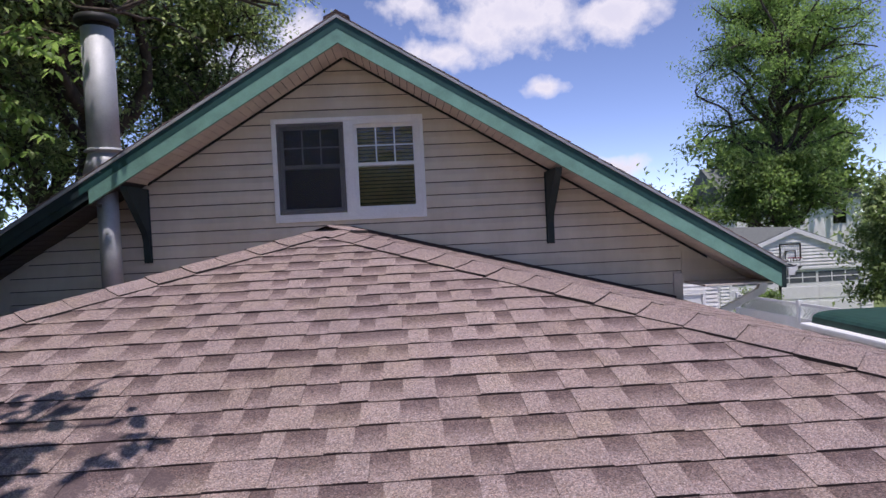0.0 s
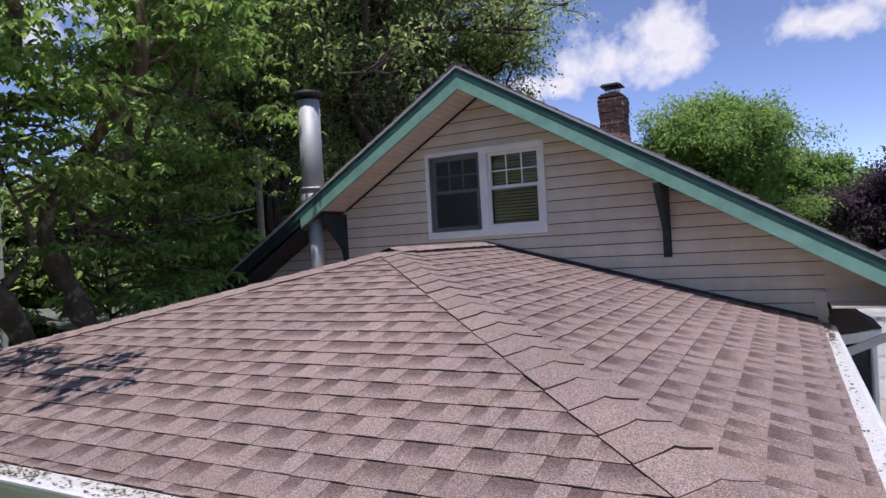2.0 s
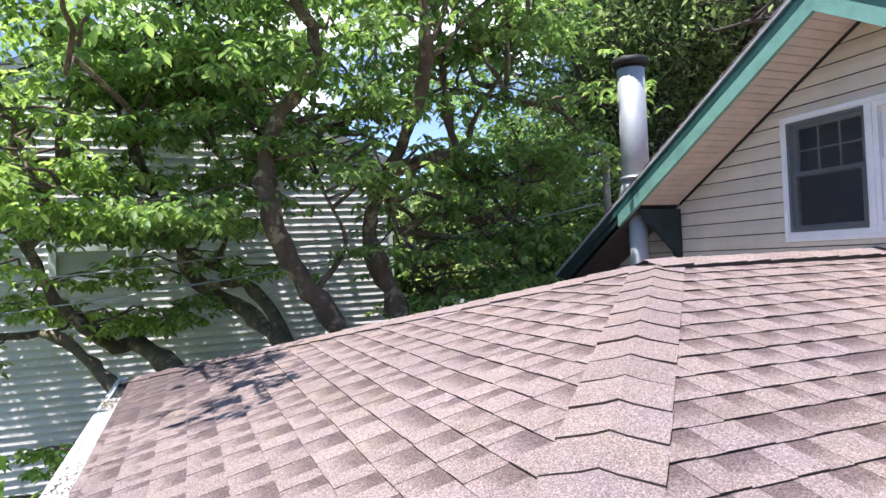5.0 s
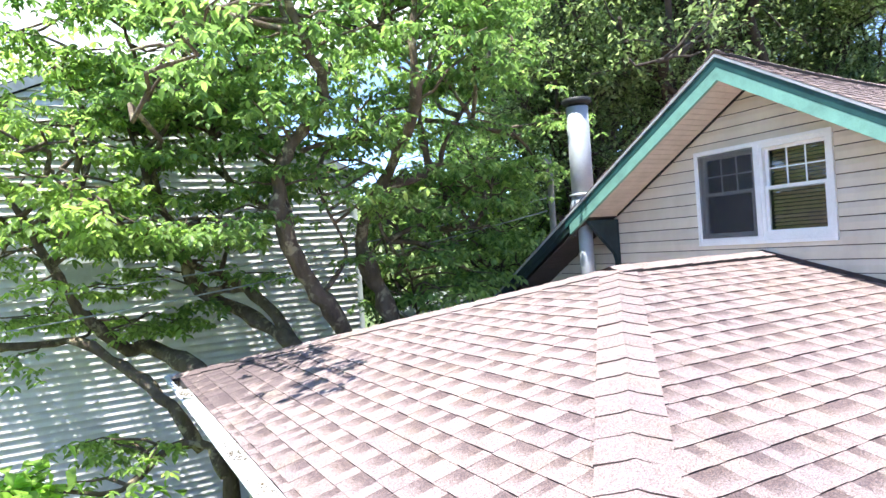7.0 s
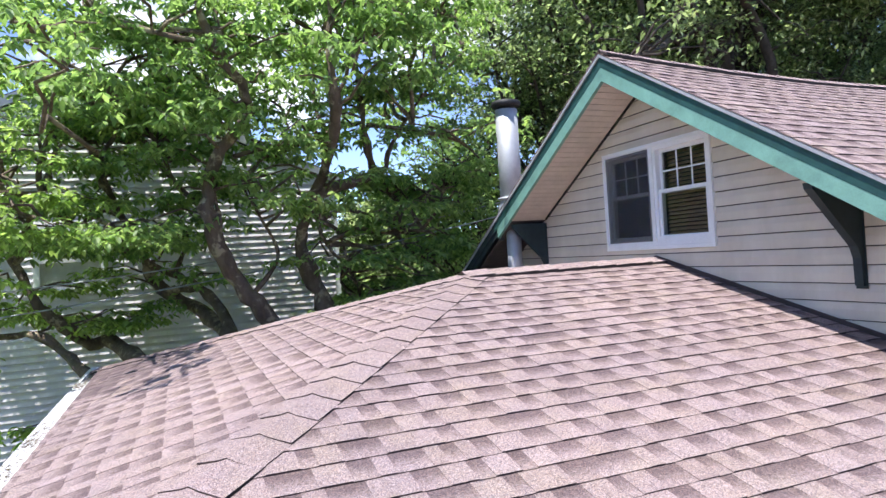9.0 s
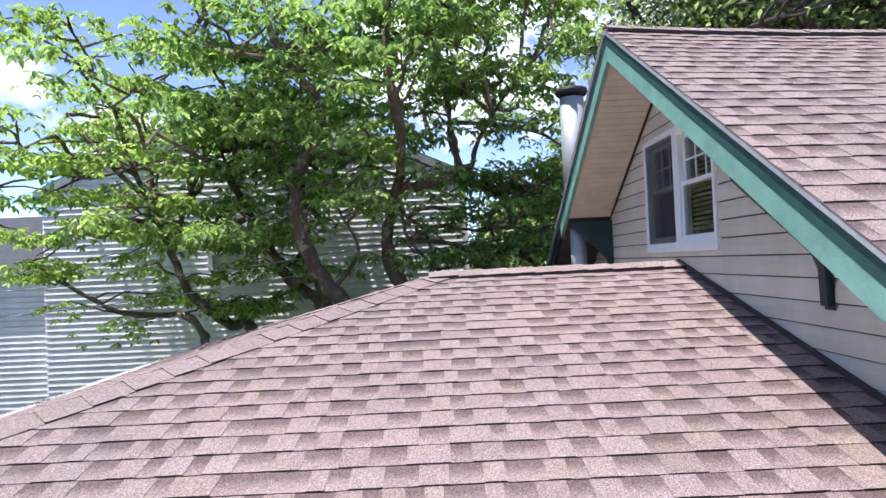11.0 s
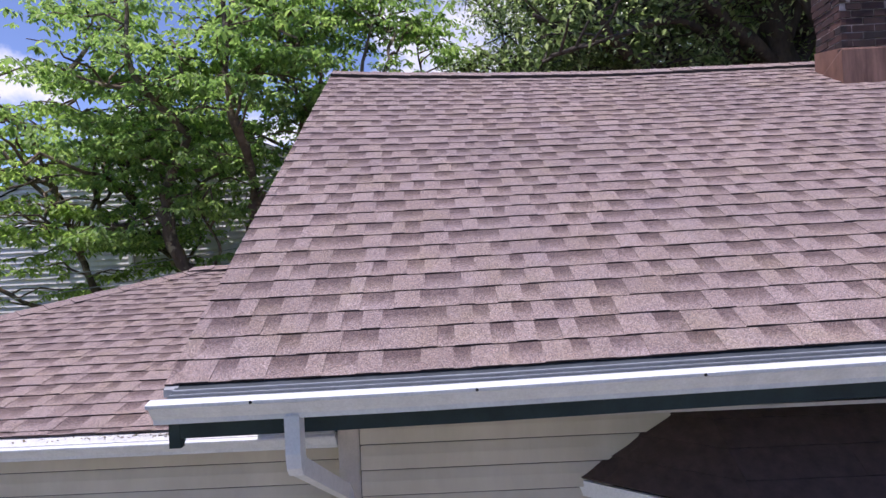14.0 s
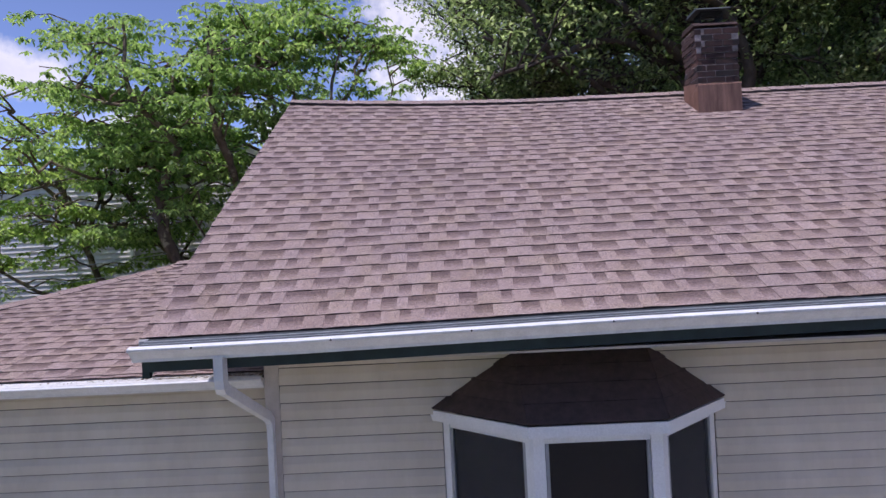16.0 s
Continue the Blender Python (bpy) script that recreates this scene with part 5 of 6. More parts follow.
def dogwoods():
    x = -3.8
    a = [(-3.75, -2.05, G), (-3.75, -2.1, 1.8), (-3.74, -2.3, 3.55), (-3.8, -2.5, 4.1), (-3.85, -2.63, 4.55), (-3.8, -2.59, 4.85), (-3.6, -2.48, 5.2), (-3.25, -2.37, 5.6), (-2.8, -2.35, 5.95), (-2.5, -2.38, 6.3), (-2.4, -2.45, 6.8), (-2.35, -2.4, 7.4), (-2.5, -2.5, 8.2)]
    a2 = [(-3.55, -2.46, 5.27), (-3.62, -2.2, 5.35), (-3.7, -1.9, 5.45), (-3.8, -1.6, 5.55), (-3.8, -1.62, 5.76), (-3.78, -1.68, 6.1), (-3.75, -1.72, 6.6), (-3.7, -1.8, 7.1), (-3.8, -2.02, 7.65), (-3.9, -2.0, 8.4)]
    a3 = [(-3.8, -1.62, 5.56), (-3.8, -1.4, 5.64), (-3.78, -1.36, 5.85), (-3.7, -1.1, 6.3), (-3.6, -0.7, 6.8), (-3.5, -0.2, 7.3)]
    tree_from_limbs("dogwood_tree", (x, -2.05, G), [(a, 0.14, 0.03), (a2, 0.085, 0.02), (a3, 0.05, 0.012),
                    (yz(x, [(-1.52, 6.93), (-2.2, 7.4), (-2.9, 7.7)]), 0.04, 0.012), (yz(x - 0.6, [(-1.9, 6.1), (-2.6, 6.5), (-3.2, 6.5)]), 0.03, 0.012), (yz(x + 0.4, [(-1.7, 6.2), (-1.1, 6.1), (-0.5, 5.9), (0.0, 5.6)]), 0.035, 0.012)],
                    "slender multi-limbed dogwood with a curved trunk and layered bright leaves", leaf_bright, pale_bark, 21, 5, 1.2, 13, 0.105, start=0.5, flatness=0.06, up=0.10, layered=0.56, narrow=0.54, extra=((8, (-5.0, -2.8, 6.4), (-3.3, 0.3, 9.2)), (3, (-6.9, -2.6, 6.6), (-5.0, 0.2, 8.0)), (2, (-4.4, -1.8, 3.4), (-3.9, -1.4, 3.7)), (3, (-4.4, -1.2, 4.1), (-3.8, 0.0, 4.6)), (4, (-5.2, -1.5, 5.3), (-3.6, 0.3, 6.0)), (4, (-3.4, -2.1, 6.3), (-2.2, -0.9, 8.2))))
    b = [(-3.75, -2.6, G), (-3.72, -2.75, 2.0), (-3.64, -2.95, 3.3), (-3.5, -3.2, 3.8), (-3.43, -3.48, 4.18), (-3.38, -3.7, 4.65), (-3.36, -3.8, 5.1), (-3.36, -3.76, 5.5), (-3.25, -3.5, 5.95), (-3.05, -3.28, 6.2), (-2.8, -3.4, 6.45), (-2.6, -3.58, 6.72), (-2.5, -3.75, 7.0), (-2.45, -3.85, 7.5), (-2.6, -3.9, 8.2)]
    b2 = [(-2.58, -3.6, 6.74), (-2.6, -3.9, 6.86), (-2.65, -4.3, 6.95), (-2.8, -4.9, 7.2)]
    b3 = yz(x + 0.2, [(-3.5, 7.3), (-4.2, 7.4), (-5.0, 7.4)])
    tree_from_limbs("dogwood_tree", (x, -2.6, G), [(b, 0.13, 0.025), (b2, 0.04, 0.012), ([(-3.45, -3.3, 4.05), (-3.45, -3.05, 4.35), (-3.45, -3.0, 4.6), (-3.4, -3.2, 5.0), (-3.4, -3.4, 5.4)], 0.03, 0.01), (b3, 0.035, 0.012),
                    (yz(x - 0.4, [(-3.59, 5.0), (-4.1, 5.5), (-4.3, 6.0), (-4.6, 6.4)]), 0.04, 0.012), (yz(x + 0.3, [(-3.46, 5.74), (-3.0, 5.9), (-2.5, 5.9)]), 0.03, 0.012), (yz(x - 0.5, [(-3.5, 5.6), (-4.0, 6.0), (-4.6, 6.2)]), 0.03, 0.012)],
                    "leaning dogwood with layered bright leaves against the pale siding", leaf_bright, pale_bark, 22, 5, 1.2, 13, 0.105, start=0.5, flatness=0.06, up=0.10, layered=0.56, narrow=0.54, extra=((6, (-5.2, -5.0, 6.4), (-3.3, -2.2, 9.2)), (5, (-6.9, -5.0, 6.6), (-5.4, -2.8, 8.0)), (2, (-4.6, -4.2, 5.2), (-3.3, -2.6, 6.2))))
    c1 = [(-4.0, -3.3, G), (-4.05, -3.42, 2.2), (-4.15, -3.52, 3.35), (-4.75, -3.72, 3.58), (-5.4, -3.95, 3.84), (-5.55, -4.42, 4.12), (-5.45, -4.55, 4.4), (-5.2, -4.6, 4.75), (-5.0, -4.85, 5.2), (-4.8, -5.1, 5.8), (-4.7, -5.3, 6.5)]
    c2 = [(-4.12, -3.5, 3.3), (-4.6, -3.62, 3.75), (-5.1, -3.88, 4.12), (-5.25, -4.15, 4.3), (-5.2, -4.5, 4.5), (-5.1, -4.8, 4.75), (-5.0, -5.3, 4.95)]
    c3 = [(-5.1, -3.88, 4.12), (-5.3, -4.1, 4.1), (-5.5, -4.36, 4.12)]
    tree_from_limbs("dogwood_tree", (x, -3.3, G), [(c1, 0.14, 0.025), (c2, 0.09, 0.02), (c3, 0.06, 0.05), (yz(x - 1.1, [(-5.32, 4.99), (-5.57, 5.23), (-5.78, 5.52), (-5.76, 5.87), (-5.51, 6.35), (-5.07, 6.5), (-4.5, 6.6)]), 0.05, 0.012),
                    (yz(x - 1.1, [(-4.75, 4.7), (-5.1, 5.0), (-5.5, 5.1)]), 0.03, 0.01), (yz(x - 1.4, [(-4.2, 4.35), (-4.0, 4.9), (-4.3, 5.3)]), 0.03, 0.01)],
                    "low forked dogwood with mottled bark beside the porch roof", leaf_bright, pale_bark, 23, 5, 1.1, 13, 0.105, start=0.5, flatness=0.06, up=0.10, layered=0.56, narrow=0.54, extra=((4, (-5.2, -6.2, 6.2), (-3.2, -3.6, 8.0)), (6, (-6.9, -6.2, 6.5), (-5.9, -3.4, 7.8)), (2, (-4.8, -5.7, 4.8), (-3.3, -4.2, 6.2))), over=(((-5.0, -4.85, 5.2), (-2.0, -5.2, 6.0), 0.04, 0.02), ((-2.05, -5.2, 5.98), (-0.1, -4.95, 6.1), 0.02, 0.008), ((-2.2, -5.2, 5.95), (-0.9, -4.75, 6.3), 0.016, 0.006)))
    d1 = [(-3.95, -4.4, G), (-4.0, -4.45, 2.0), (-4.2, -4.58, 3.05), (-4.8, -4.8, 3.28), (-5.5, -5.1, 3.44), (-5.45, -5.34, 3.44), (-5.25, -5.55, 3.66), (-5.05, -5.72, 3.86), (-5.05, -5.92, 4.15), (-5.1, -6.15, 4.6), (-5.2, -6.4, 5.2), (-5.2, -6.7, 5.9), (-5.1, -6.9, 6.6)]
    d2 = [(-3.7, -4.75, 2.4), (-3.75, -5.05, 2.95), (-4.1, -5.28, 3.22), (-4.7, -5.57, 3.42), (-4.87, -5.88, 3.66), (-4.95, -6.3, 3.68), (-4.9, -6.9, 3.75), (-4.7, -7.4, 4.1), (-4.5, -8.0, 4.6)]
    d4 = [(-5.5, -5.1, 3.44), (-5.5, -5.1, 3.56), (-5.46, -5.08, 3.66)]
    d3 = yz(x + 0.3, [(-4.6, 2.2), (-4.69, 2.47), (-5.09, 2.5), (-5.58, 2.25), (-6.1, 2.4)])
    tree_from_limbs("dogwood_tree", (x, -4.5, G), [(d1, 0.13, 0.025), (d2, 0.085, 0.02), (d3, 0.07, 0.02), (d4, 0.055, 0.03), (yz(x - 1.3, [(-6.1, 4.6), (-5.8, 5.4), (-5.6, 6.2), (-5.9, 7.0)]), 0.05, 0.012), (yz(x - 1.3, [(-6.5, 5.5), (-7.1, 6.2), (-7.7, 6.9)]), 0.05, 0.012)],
                    "spreading dogwood with twisting low limbs, its leaves coloured as if sunlit", leaf_sunlit, pale_bark, 24, 5, 1.2, 13, 0.105, start=0.5, flatness=0.06, up=0.10, layered=0.56, narrow=0.54, extra=((11, (-5.4, -9.0, 4.6), (-2.6, -5.2, 7.4)), (2, (-6.9, -7.6, 6.2), (-5.9, -5.0, 7.4))))


dogwoods()


def back_trees():
    oak = "tall dense dark green oak behind the house"
    big_tree("oak_tree", (-5.7, 7.2, G), (-5.4, 6.3, 9.7), (5.4, 7.0, 6.2), oak, leaf_dark, 31, 66, 12, 1.5, 62, 0.125, 0.2, 0.4)
    # the next two crowns are placed to close gaps seen from the camera
    big_tree("oak_tree", (-5.1, 10.2, G), (-4.0, 9.4, 8.5), (2.3, 2.3, 2.5), "extra dark green oak crown placed to fill a sky gap in the view", leaf_dark, 71, 30, 12, 1.0, 74, 0.11, 0.18, 0.22)
    big_tree("oak_tree", (-6.9, 4.4, G), (-6.3, 3.6, 9.0), (2.4, 3.9, 3.3), "extra dark green oak crown filling the tall oak's thin edge in the view", leaf_dark, 73, 46, 12, 1.1, 66, 0.115, 0.18, 0.2)
    big_tree("oak_tree", (-14.5, 10.0, G), (-14.5, 10.0, 8.0), (4.8, 4.6, 7.6), "tall dark green oak between the houses", leaf_dark, 33, 44, 12, 1.5, 54, 0.17, 0.24, 0.4)
    big_tree("oak_tree", (-13.0, 12.5, G), (-13.0, 12.5, 9.4), (6.0, 5.5, 8.0), "tall dark green oak at the back of the yard", leaf_dark, 35, 36, 12, 1.7, 44, 0.19, 0.28, 0.4)
    big_tree("oak_tree", (-12.6, 17.5, G), (-12.6, 17.5, 8.4), (5.5, 5.0, 7.0), "dark green oak far behind the roof", leaf_dark, 37, 30, 11, 1.7, 40, 0.2, 0.3, 0.4)
    big_tree("maple_tree", (-6.4, 0.9, G), (-6.3, 0.8, 4.7), (1.3, 1.3, 2.4), "young green maple by the corner of the pale house", leaf_sunny, 40, 16, 6, 0.8, 22, 0.14, 0.24, 0.08)
    big_tree("maple_tree", (-9.2, 2.9, G), (-9.0, 2.9, 4.8), (2.4, 2.3, 3.8), "fresh green maple beyond the flue pipe", leaf_sunny, 41, 24, 7, 1.1, 34, 0.17, 0.22, 0.16)
    big_tree("maple_tree", (-10.5, 6.0, G), (-10.5, 6.0, 2.8), (3.2, 3.6, 3.0), "shaded green undergrowth tree beyond the house", leaf_dark, 42, 30, 12, 1.2, 80, 0.18, 0.25, 0.14)
    big_tree("maple_tree", (20.0, 26.0, G), (20.0, 26.0, 9.4), (6.0, 6.0, 9.2), "tall airy green maple behind the garages", leaf_sunny, 43, 72, 7, 1.3, 84, 0.16, 0.34, 0.35)
    big_tree("maple_tree", (19.0, 25.0, G), (19.0, 25.0, 4.2), (5.0, 2.8, 3.4), "leafy shaded maple over the white garage", leaf_mid, 44, 28, 8, 1.1, 80, 0.2, 0.28, 0.2)
    big_tree("maple_tree", (0.6, 23.0, G), (0.7, 23.0, 6.35), (4.3, 3.6, 4.1), "round green maple far behind the chimney", leaf_sunny, 45, 36, 11, 1.3, 150, 0.165, 0.30, 0.25)
    big_tree("maple_tree", (3.7, 28.5, G), (3.7, 28.5, 4.7), (3.6, 3.0, 3.2), "lower green maple beside the round one", leaf_sunny, 46, 30, 11, 1.2, 130, 0.22, 0.30, 0.22)
    big_tree("maple_tree", (-7.3, 4.4, G), (-7.3, 4.4, 3.2), (1.9, 1.9, 3.4), "shaded green young tree close behind the eave", leaf_shade, 57, 24, 8, 0.9, 34, 0.17, 0.26, 0.12)
    big_tree("maple_tree", (-10.6, 0.8, G), (-10.6, 0.8, 3.5), (2.0, 1.9, 3.1), "low shaded tree behind the pale house", leaf_dark, 59, 30, 10, 0.9, 70, 0.18, 0.24, 0.12)
    big_tree("shrub", (12.4, 14.9, G), (12.4, 14.9, 0.8), (0.7, 0.6, 0.75), "light green leafy shrub before the white garage", leaf_mid, 61, 18, 8, 0.4, 60, 0.11, 0.12, 0.04)
    big_tree("plum_tree", (9.0, 25.5, G), (8.3, 25.0, 3.5), (5.2, 3.4, 3.1), "purple-leaved plum tree behind the garage", leaf_plum, 47, 40, 10, 1.4, 150, 0.16, 0.26, 0.2)
    big_tree("shrub_tree", (15.6, 12.5, G), (15.6, 12.5, 2.6), (1.5, 1.5, 2.6), "dark green shrubby tree beside the drive", leaf_dark, 49, 20, 10, 0.8, 80, 0.17, 0.22, 0.1)
    big_tree("shrub", (-2.7, -5.5, G), (-2.5, -5.4, 1.95), (0.36, 0.36, 0.5), "bright green shrub below the porch corner", leaf_lime, 51, 12, 4, 0.3, 12, 0.2, 0.12, 0.035, narrow=0.75)
    big_tree("shrub", (-3.1, -6.4, G), (-3.05, -6.4, 2.2), (0.34, 0.34, 0.6), "bright green young shrub before the porch", leaf_lime, 63, 12, 4, 0.3, 12, 0.2, 0.12, 0.035, narrow=0.75)
    big_tree("maple_tree", (30.0, 40.0, G), (29.0, 40.0, 6.0), (9.0, 5.0, 6.0), "green maple in the far distance", leaf_mid, 53, 30, 10, 2.2, 70, 0.55, 0.7, 0.3)


back_trees()


def far_woods():
    rnd = np.random.RandomState(77)
    c = []
    for k in range(150):
        az = rnd.uniform(-1.3, 2.5)
        d = rnd.uniform(45, 75)
        h = rnd.uniform(3.5, 9.0)
        p = np.array([-math.sin(az) * d, math.cos(az) * d, h * 0.45])
        c.append(p + rnd.normal(0, 1, (420, 3)) * np.array([2.6, 2.6, h * 0.28]))
    # unseen trees to the south, added for the windows to reflect
    for k in range(70):
        az = rnd.uniform(2.5, 4.98)
        d, h = rnd.uniform(24, 34), rnd.uniform(7, 12)
        p = np.array([-math.sin(az) * d, math.cos(az) * d - 4, h * 0.45])
        c.append(p + rnd.normal(0, 1, (520, 3)) * np.array([2.2, 2.2, h * 0.28]))
    me = leaves_mesh("far_woods", np.concatenate(c), 0.75, rnd)
    tagged(part_mesh("far_woods", me, leaf_mid), "belt of distant green trees along the horizon", "woods", kind="stuff")


far_woods()

# ---- neighbouring houses ----
def neighbour_house():
    x, y0, y1, ez = -7.2, -1.36, -9.4, 5.85
    k = 0.45
    ym = (y0 + y1) / 2
    pz = ez + k * (y0 - ym)
    h = thing("neighbour_house", (x - 4, ym, G), "pale grey-green clapboard house beyond the dogwoods", "house")
    wall = part("wall", extrude([(x, y1, G), (x, y0, G), (x, y0, ez), (x, ym, pz), (x, y1, ez)], (-8, 0, 0)), siding_grey, h)
    half = lambda z: (y0 - max(0.0, (z - ez) / k), y1 + max(0.0, (z - ez) / k))
    wy0, wy1, wz0, wz1 = -6.2, -5.32, 4.2, 5.12
    z = 0.2
    while z < pz - 0.05:
        zt = min(z + 0.115, pz)
        cut = z < wz1 and zt > wz0
        for a, b in ((y1, wy0), (wy1, y0)) if cut else ((y1, y0),):
            lap_boards(wall, (x + 0.002, 0, z), (0, 1, 0), (1, 0, 0), z, zt, lambda q, a=a, b=b: (max(a, half(q)[1]), min(b, half(q)[0] - 0.07)), 0.115, siding_grey, 0.045, 0.6)
        z += 0.115
    part("corner_board", block(x - 0.05, x + 0.03, y0 - 0.07, y0 + 0.03, G, ez - 0.01), white_vinyl, h)
    for s, ye in ((1, y0), (-1, y1)):
        o = 0.14
        pts = [(x + 0.06, ym, pz + 0.06), (x + 0.06, ye + s * o, ez - k * o + 0.06), (x + 0.06, ye + s * o, ez - k * o + 0.2), (x + 0.06, ym, pz + 0.2)]
        part("roof", extrude(pts, (-8.7, 0, 0)), dark_roof, h)
        pts = [(x + 0.061, ym, pz + 0.02), (x + 0.061, ye + s * o, ez - k * o + 0.02), (x + 0.061, ye + s * o, ez - k * o + 0.17), (x + 0.061, ym, pz + 0.17)]
        part("bargeboard", extrude(pts, (0.03, 0, 0)), drip_mat, h)
    # pale grey block added in place of pale, reflecting glass
    w = part("window", block(x - 0.02, x + 0.012, wy0, wy1, wz0, wz1), pale_pane_mat, h, "window filled with a flat pale grey pane")
    for a, b, c, d in ((wy0 - 0.09, wy0, wz0 - 0.09, wz1 + 0.09), (wy1, wy1 + 0.09, wz0 - 0.09, wz1 + 0.09), (wy0, wy1, wz1, wz1 + 0.09), (wy0, wy1, wz0 - 0.09, wz0), (wy0, wy1, (wz0 + wz1) / 2 - 0.03, (wz0 + wz1) / 2 + 0.03)):
        part("casing", block(x + 0.0, x + 0.08, a, b, c, d), white_vinyl, w)
    wing = part("wing_wall", block(x - 7.5, x - 0.3, -16.0, y1 - 0.01, G, 4.4), siding_grey, h)
    lap_boards(wing, (x - 0.298, 0, 0), (0, 1, 0), (1, 0, 0), 0.2, 4.4, lambda q: (-16.0, y1 - 0.01), 0.115, siding_grey, 0.045, 0.6)
    part("wing_roof", extrude([(x - 0.1, -16.2, 4.4), (x - 4.0, -16.2, 5.9), (x - 7.9, -16.2, 4.4)], (0, 16.15 + y1, 0)), dark_roof, h)
    s = thing("lean_to", (-7.0, 0.4, G), "low shed with a pale sheet roof behind the trees", "shed")
    part("wall", block(-8.0, -6.1, -0.4, 1.0, G, 3.0), siding_grey, s)
    part("roof", extrude([(-8.3, -0.6, 3.5), (-5.9, -0.6, 3.05), (-5.9, -0.6, 3.10), (-8.3, -0.6, 3.55)], (0, 1.8, 0)), grey_roof, s)


neighbour_house()


def panelled_door(parent, x0, x1, y, z0, z1, rows, cols, glazed=False, mat=None):
    d = part("garage_door", block(x0, x1, y - 0.03, y + 0.02, z0, z1), mat or white_vinyl, parent)
    for r in range(rows):
        for c in range(cols):
            a, b = x0 + (x1 - x0) * c / cols + 0.05, x0 + (x1 - x0) * (c + 1) / cols - 0.05
            p, q = z0 + (z1 - z0) * r / rows + 0.06, z0 + (z1 - z0) * (r + 1) / rows - 0.06
            if glazed and r == rows - 1:
                part("pane", block(a, b, y - 0.036, y - 0.0305, p + 0.03, q - 0.03), far_glass, d)
                for k in (1, 2):
                    m = a + (b - a) * k / 3
                    part("muntin", block(m - 0.02, m + 0.02, y - 0.042, y - 0.0365, p, q), white_vinyl, d)
                m = (p + q) / 2
                part("muntin", block(a, b, y - 0.046, y - 0.0425, m - 0.02, m + 0.02), white_vinyl, d)
            else:
                part("panel", block(a, b, y - 0.045, y - 0.0305, p, q, 0.008), white_vinyl, d)
    return d


def garage(at_y, x0, x1, apex_x, apex_z, eave_z, depth, doors, label, roof_mat, mat, glazed, overhang=0.3):
    g = thing("garage", ((x0 + x1) / 2, at_y, G), label, "garage")
    y = at_y
    kl, kr = (apex_z - eave_z) / (apex_x - x0), (apex_z - eave_z) / (x1 - apex_x)
    top = 2.2 + G if not glazed else 2.35 + G
    bm = bmesh.new()
    edges = [x0] + [v for d in doors for v in d] + [x1]
    for a, b in zip(edges[0::2], edges[1::2]):
        extrude([(a, y, G), (b, y, G), (b, y, top), (a, y, top)], (0, 0.15, 0), bm)
    extrude([(x0, y, top), (x1, y, top), (x1, y, eave_z), (apex_x, y, apex_z), (x0, y, eave_z)], (0, 0.15, 0), bm)
    block(x0, x0 + 0.15, y + 0.151, y + depth, G, eave_z, 0, bm), block(x1 - 0.15, x1, y + 0.151, y + depth, G, eave_z, 0, bm)
    block(x0, x1, y + depth, y + depth + 0.1, G, eave_z, 0, bm)
    wall = part("wall", bm, mat, g)
    z = G + 0.02
    while z < apex_z - 0.03:
        zt = min(z + 0.125, apex_z)
        spans = list(zip(edges[0::2], edges[1::2])) if zt <= top + 0.06 else [(x0, x1)]
        lim = lambda q: (x0 + max(0, (q - eave_z) / kl), x1 - max(0, (q - eave_z) / kr))
        for a, b in spans:
            lap_boards(wall, (0, y - 0.002, z), (1, 0, 0), (0, -1, 0), z, zt, lambda q, a=a, b=b: (max(a + 0.06, lim(q)[0]), min(b - 0.06, lim(q)[1])), 0.125, mat, 0.036, 0.6)
        z += 0.125
    for a, b in doors:
        panelled_door(g, a, b, y + 0.05, G + 0.02, top - 0.005, 4, 4 if not glazed else 3, glazed)
        part("door_casing", block(a - 0.09, a, y - 0.035, y + 0.02, G, top + 0.09), white_vinyl, g)
        part("door_casing", block(b, b + 0.09, y - 0.035, y + 0.02, G, top + 0.09), white_vinyl, g)
        part("door_casing", block(a, b, y - 0.035, y + 0.02, top, top + 0.09), white_vinyl, g)
    for xe, k, s in ((x0, kl, -1), (x1, kr, 1)):
        o = overhang
        pts = [(apex_x, y - o, apex_z + 0.06), (xe + s * o, y - o, eave_z - k * o + 0.06), (xe + s * o, y - o, eave_z - k * o + 0.14), (apex_x, y - o, apex_z + 0.14)]
        part("roof", extrude(pts, (0, depth + 2 * o, 0)), roof_mat, g)
        pts = [(apex_x, y - o - 0.02, apex_z + (-0.06 if glazed else 0.03)), (xe + s * o, y - o - 0.02, eave_z - k * o + (-0.06 if glazed else 0.03)), (xe + s * o, y - o - 0.02, eave_z - k * o + 0.10), (apex_x, y - o - 0.02, apex_z + 0.10)]
        part("bargeboard", extrude(pts, (0, -0.03, 0)), white_vinyl if glazed else drip_mat, g)
    return g


garage(12.8, 3.6, 9.95, 6.45, 3.45, 2.2, 6.0, ((4.2, 6.62), (6.92, 9.42)), "cream two-door garage at the end of the driveway", dark_roof, siding_white, False, 0.07)
garage(17.0, 12.0, 18.0, 14.95, 3.5, 2.35, 6.5, ((12.5, 17.5),), "white garage with a row of small panes above its doors", grey_roof, siding_white, True, 0.06)


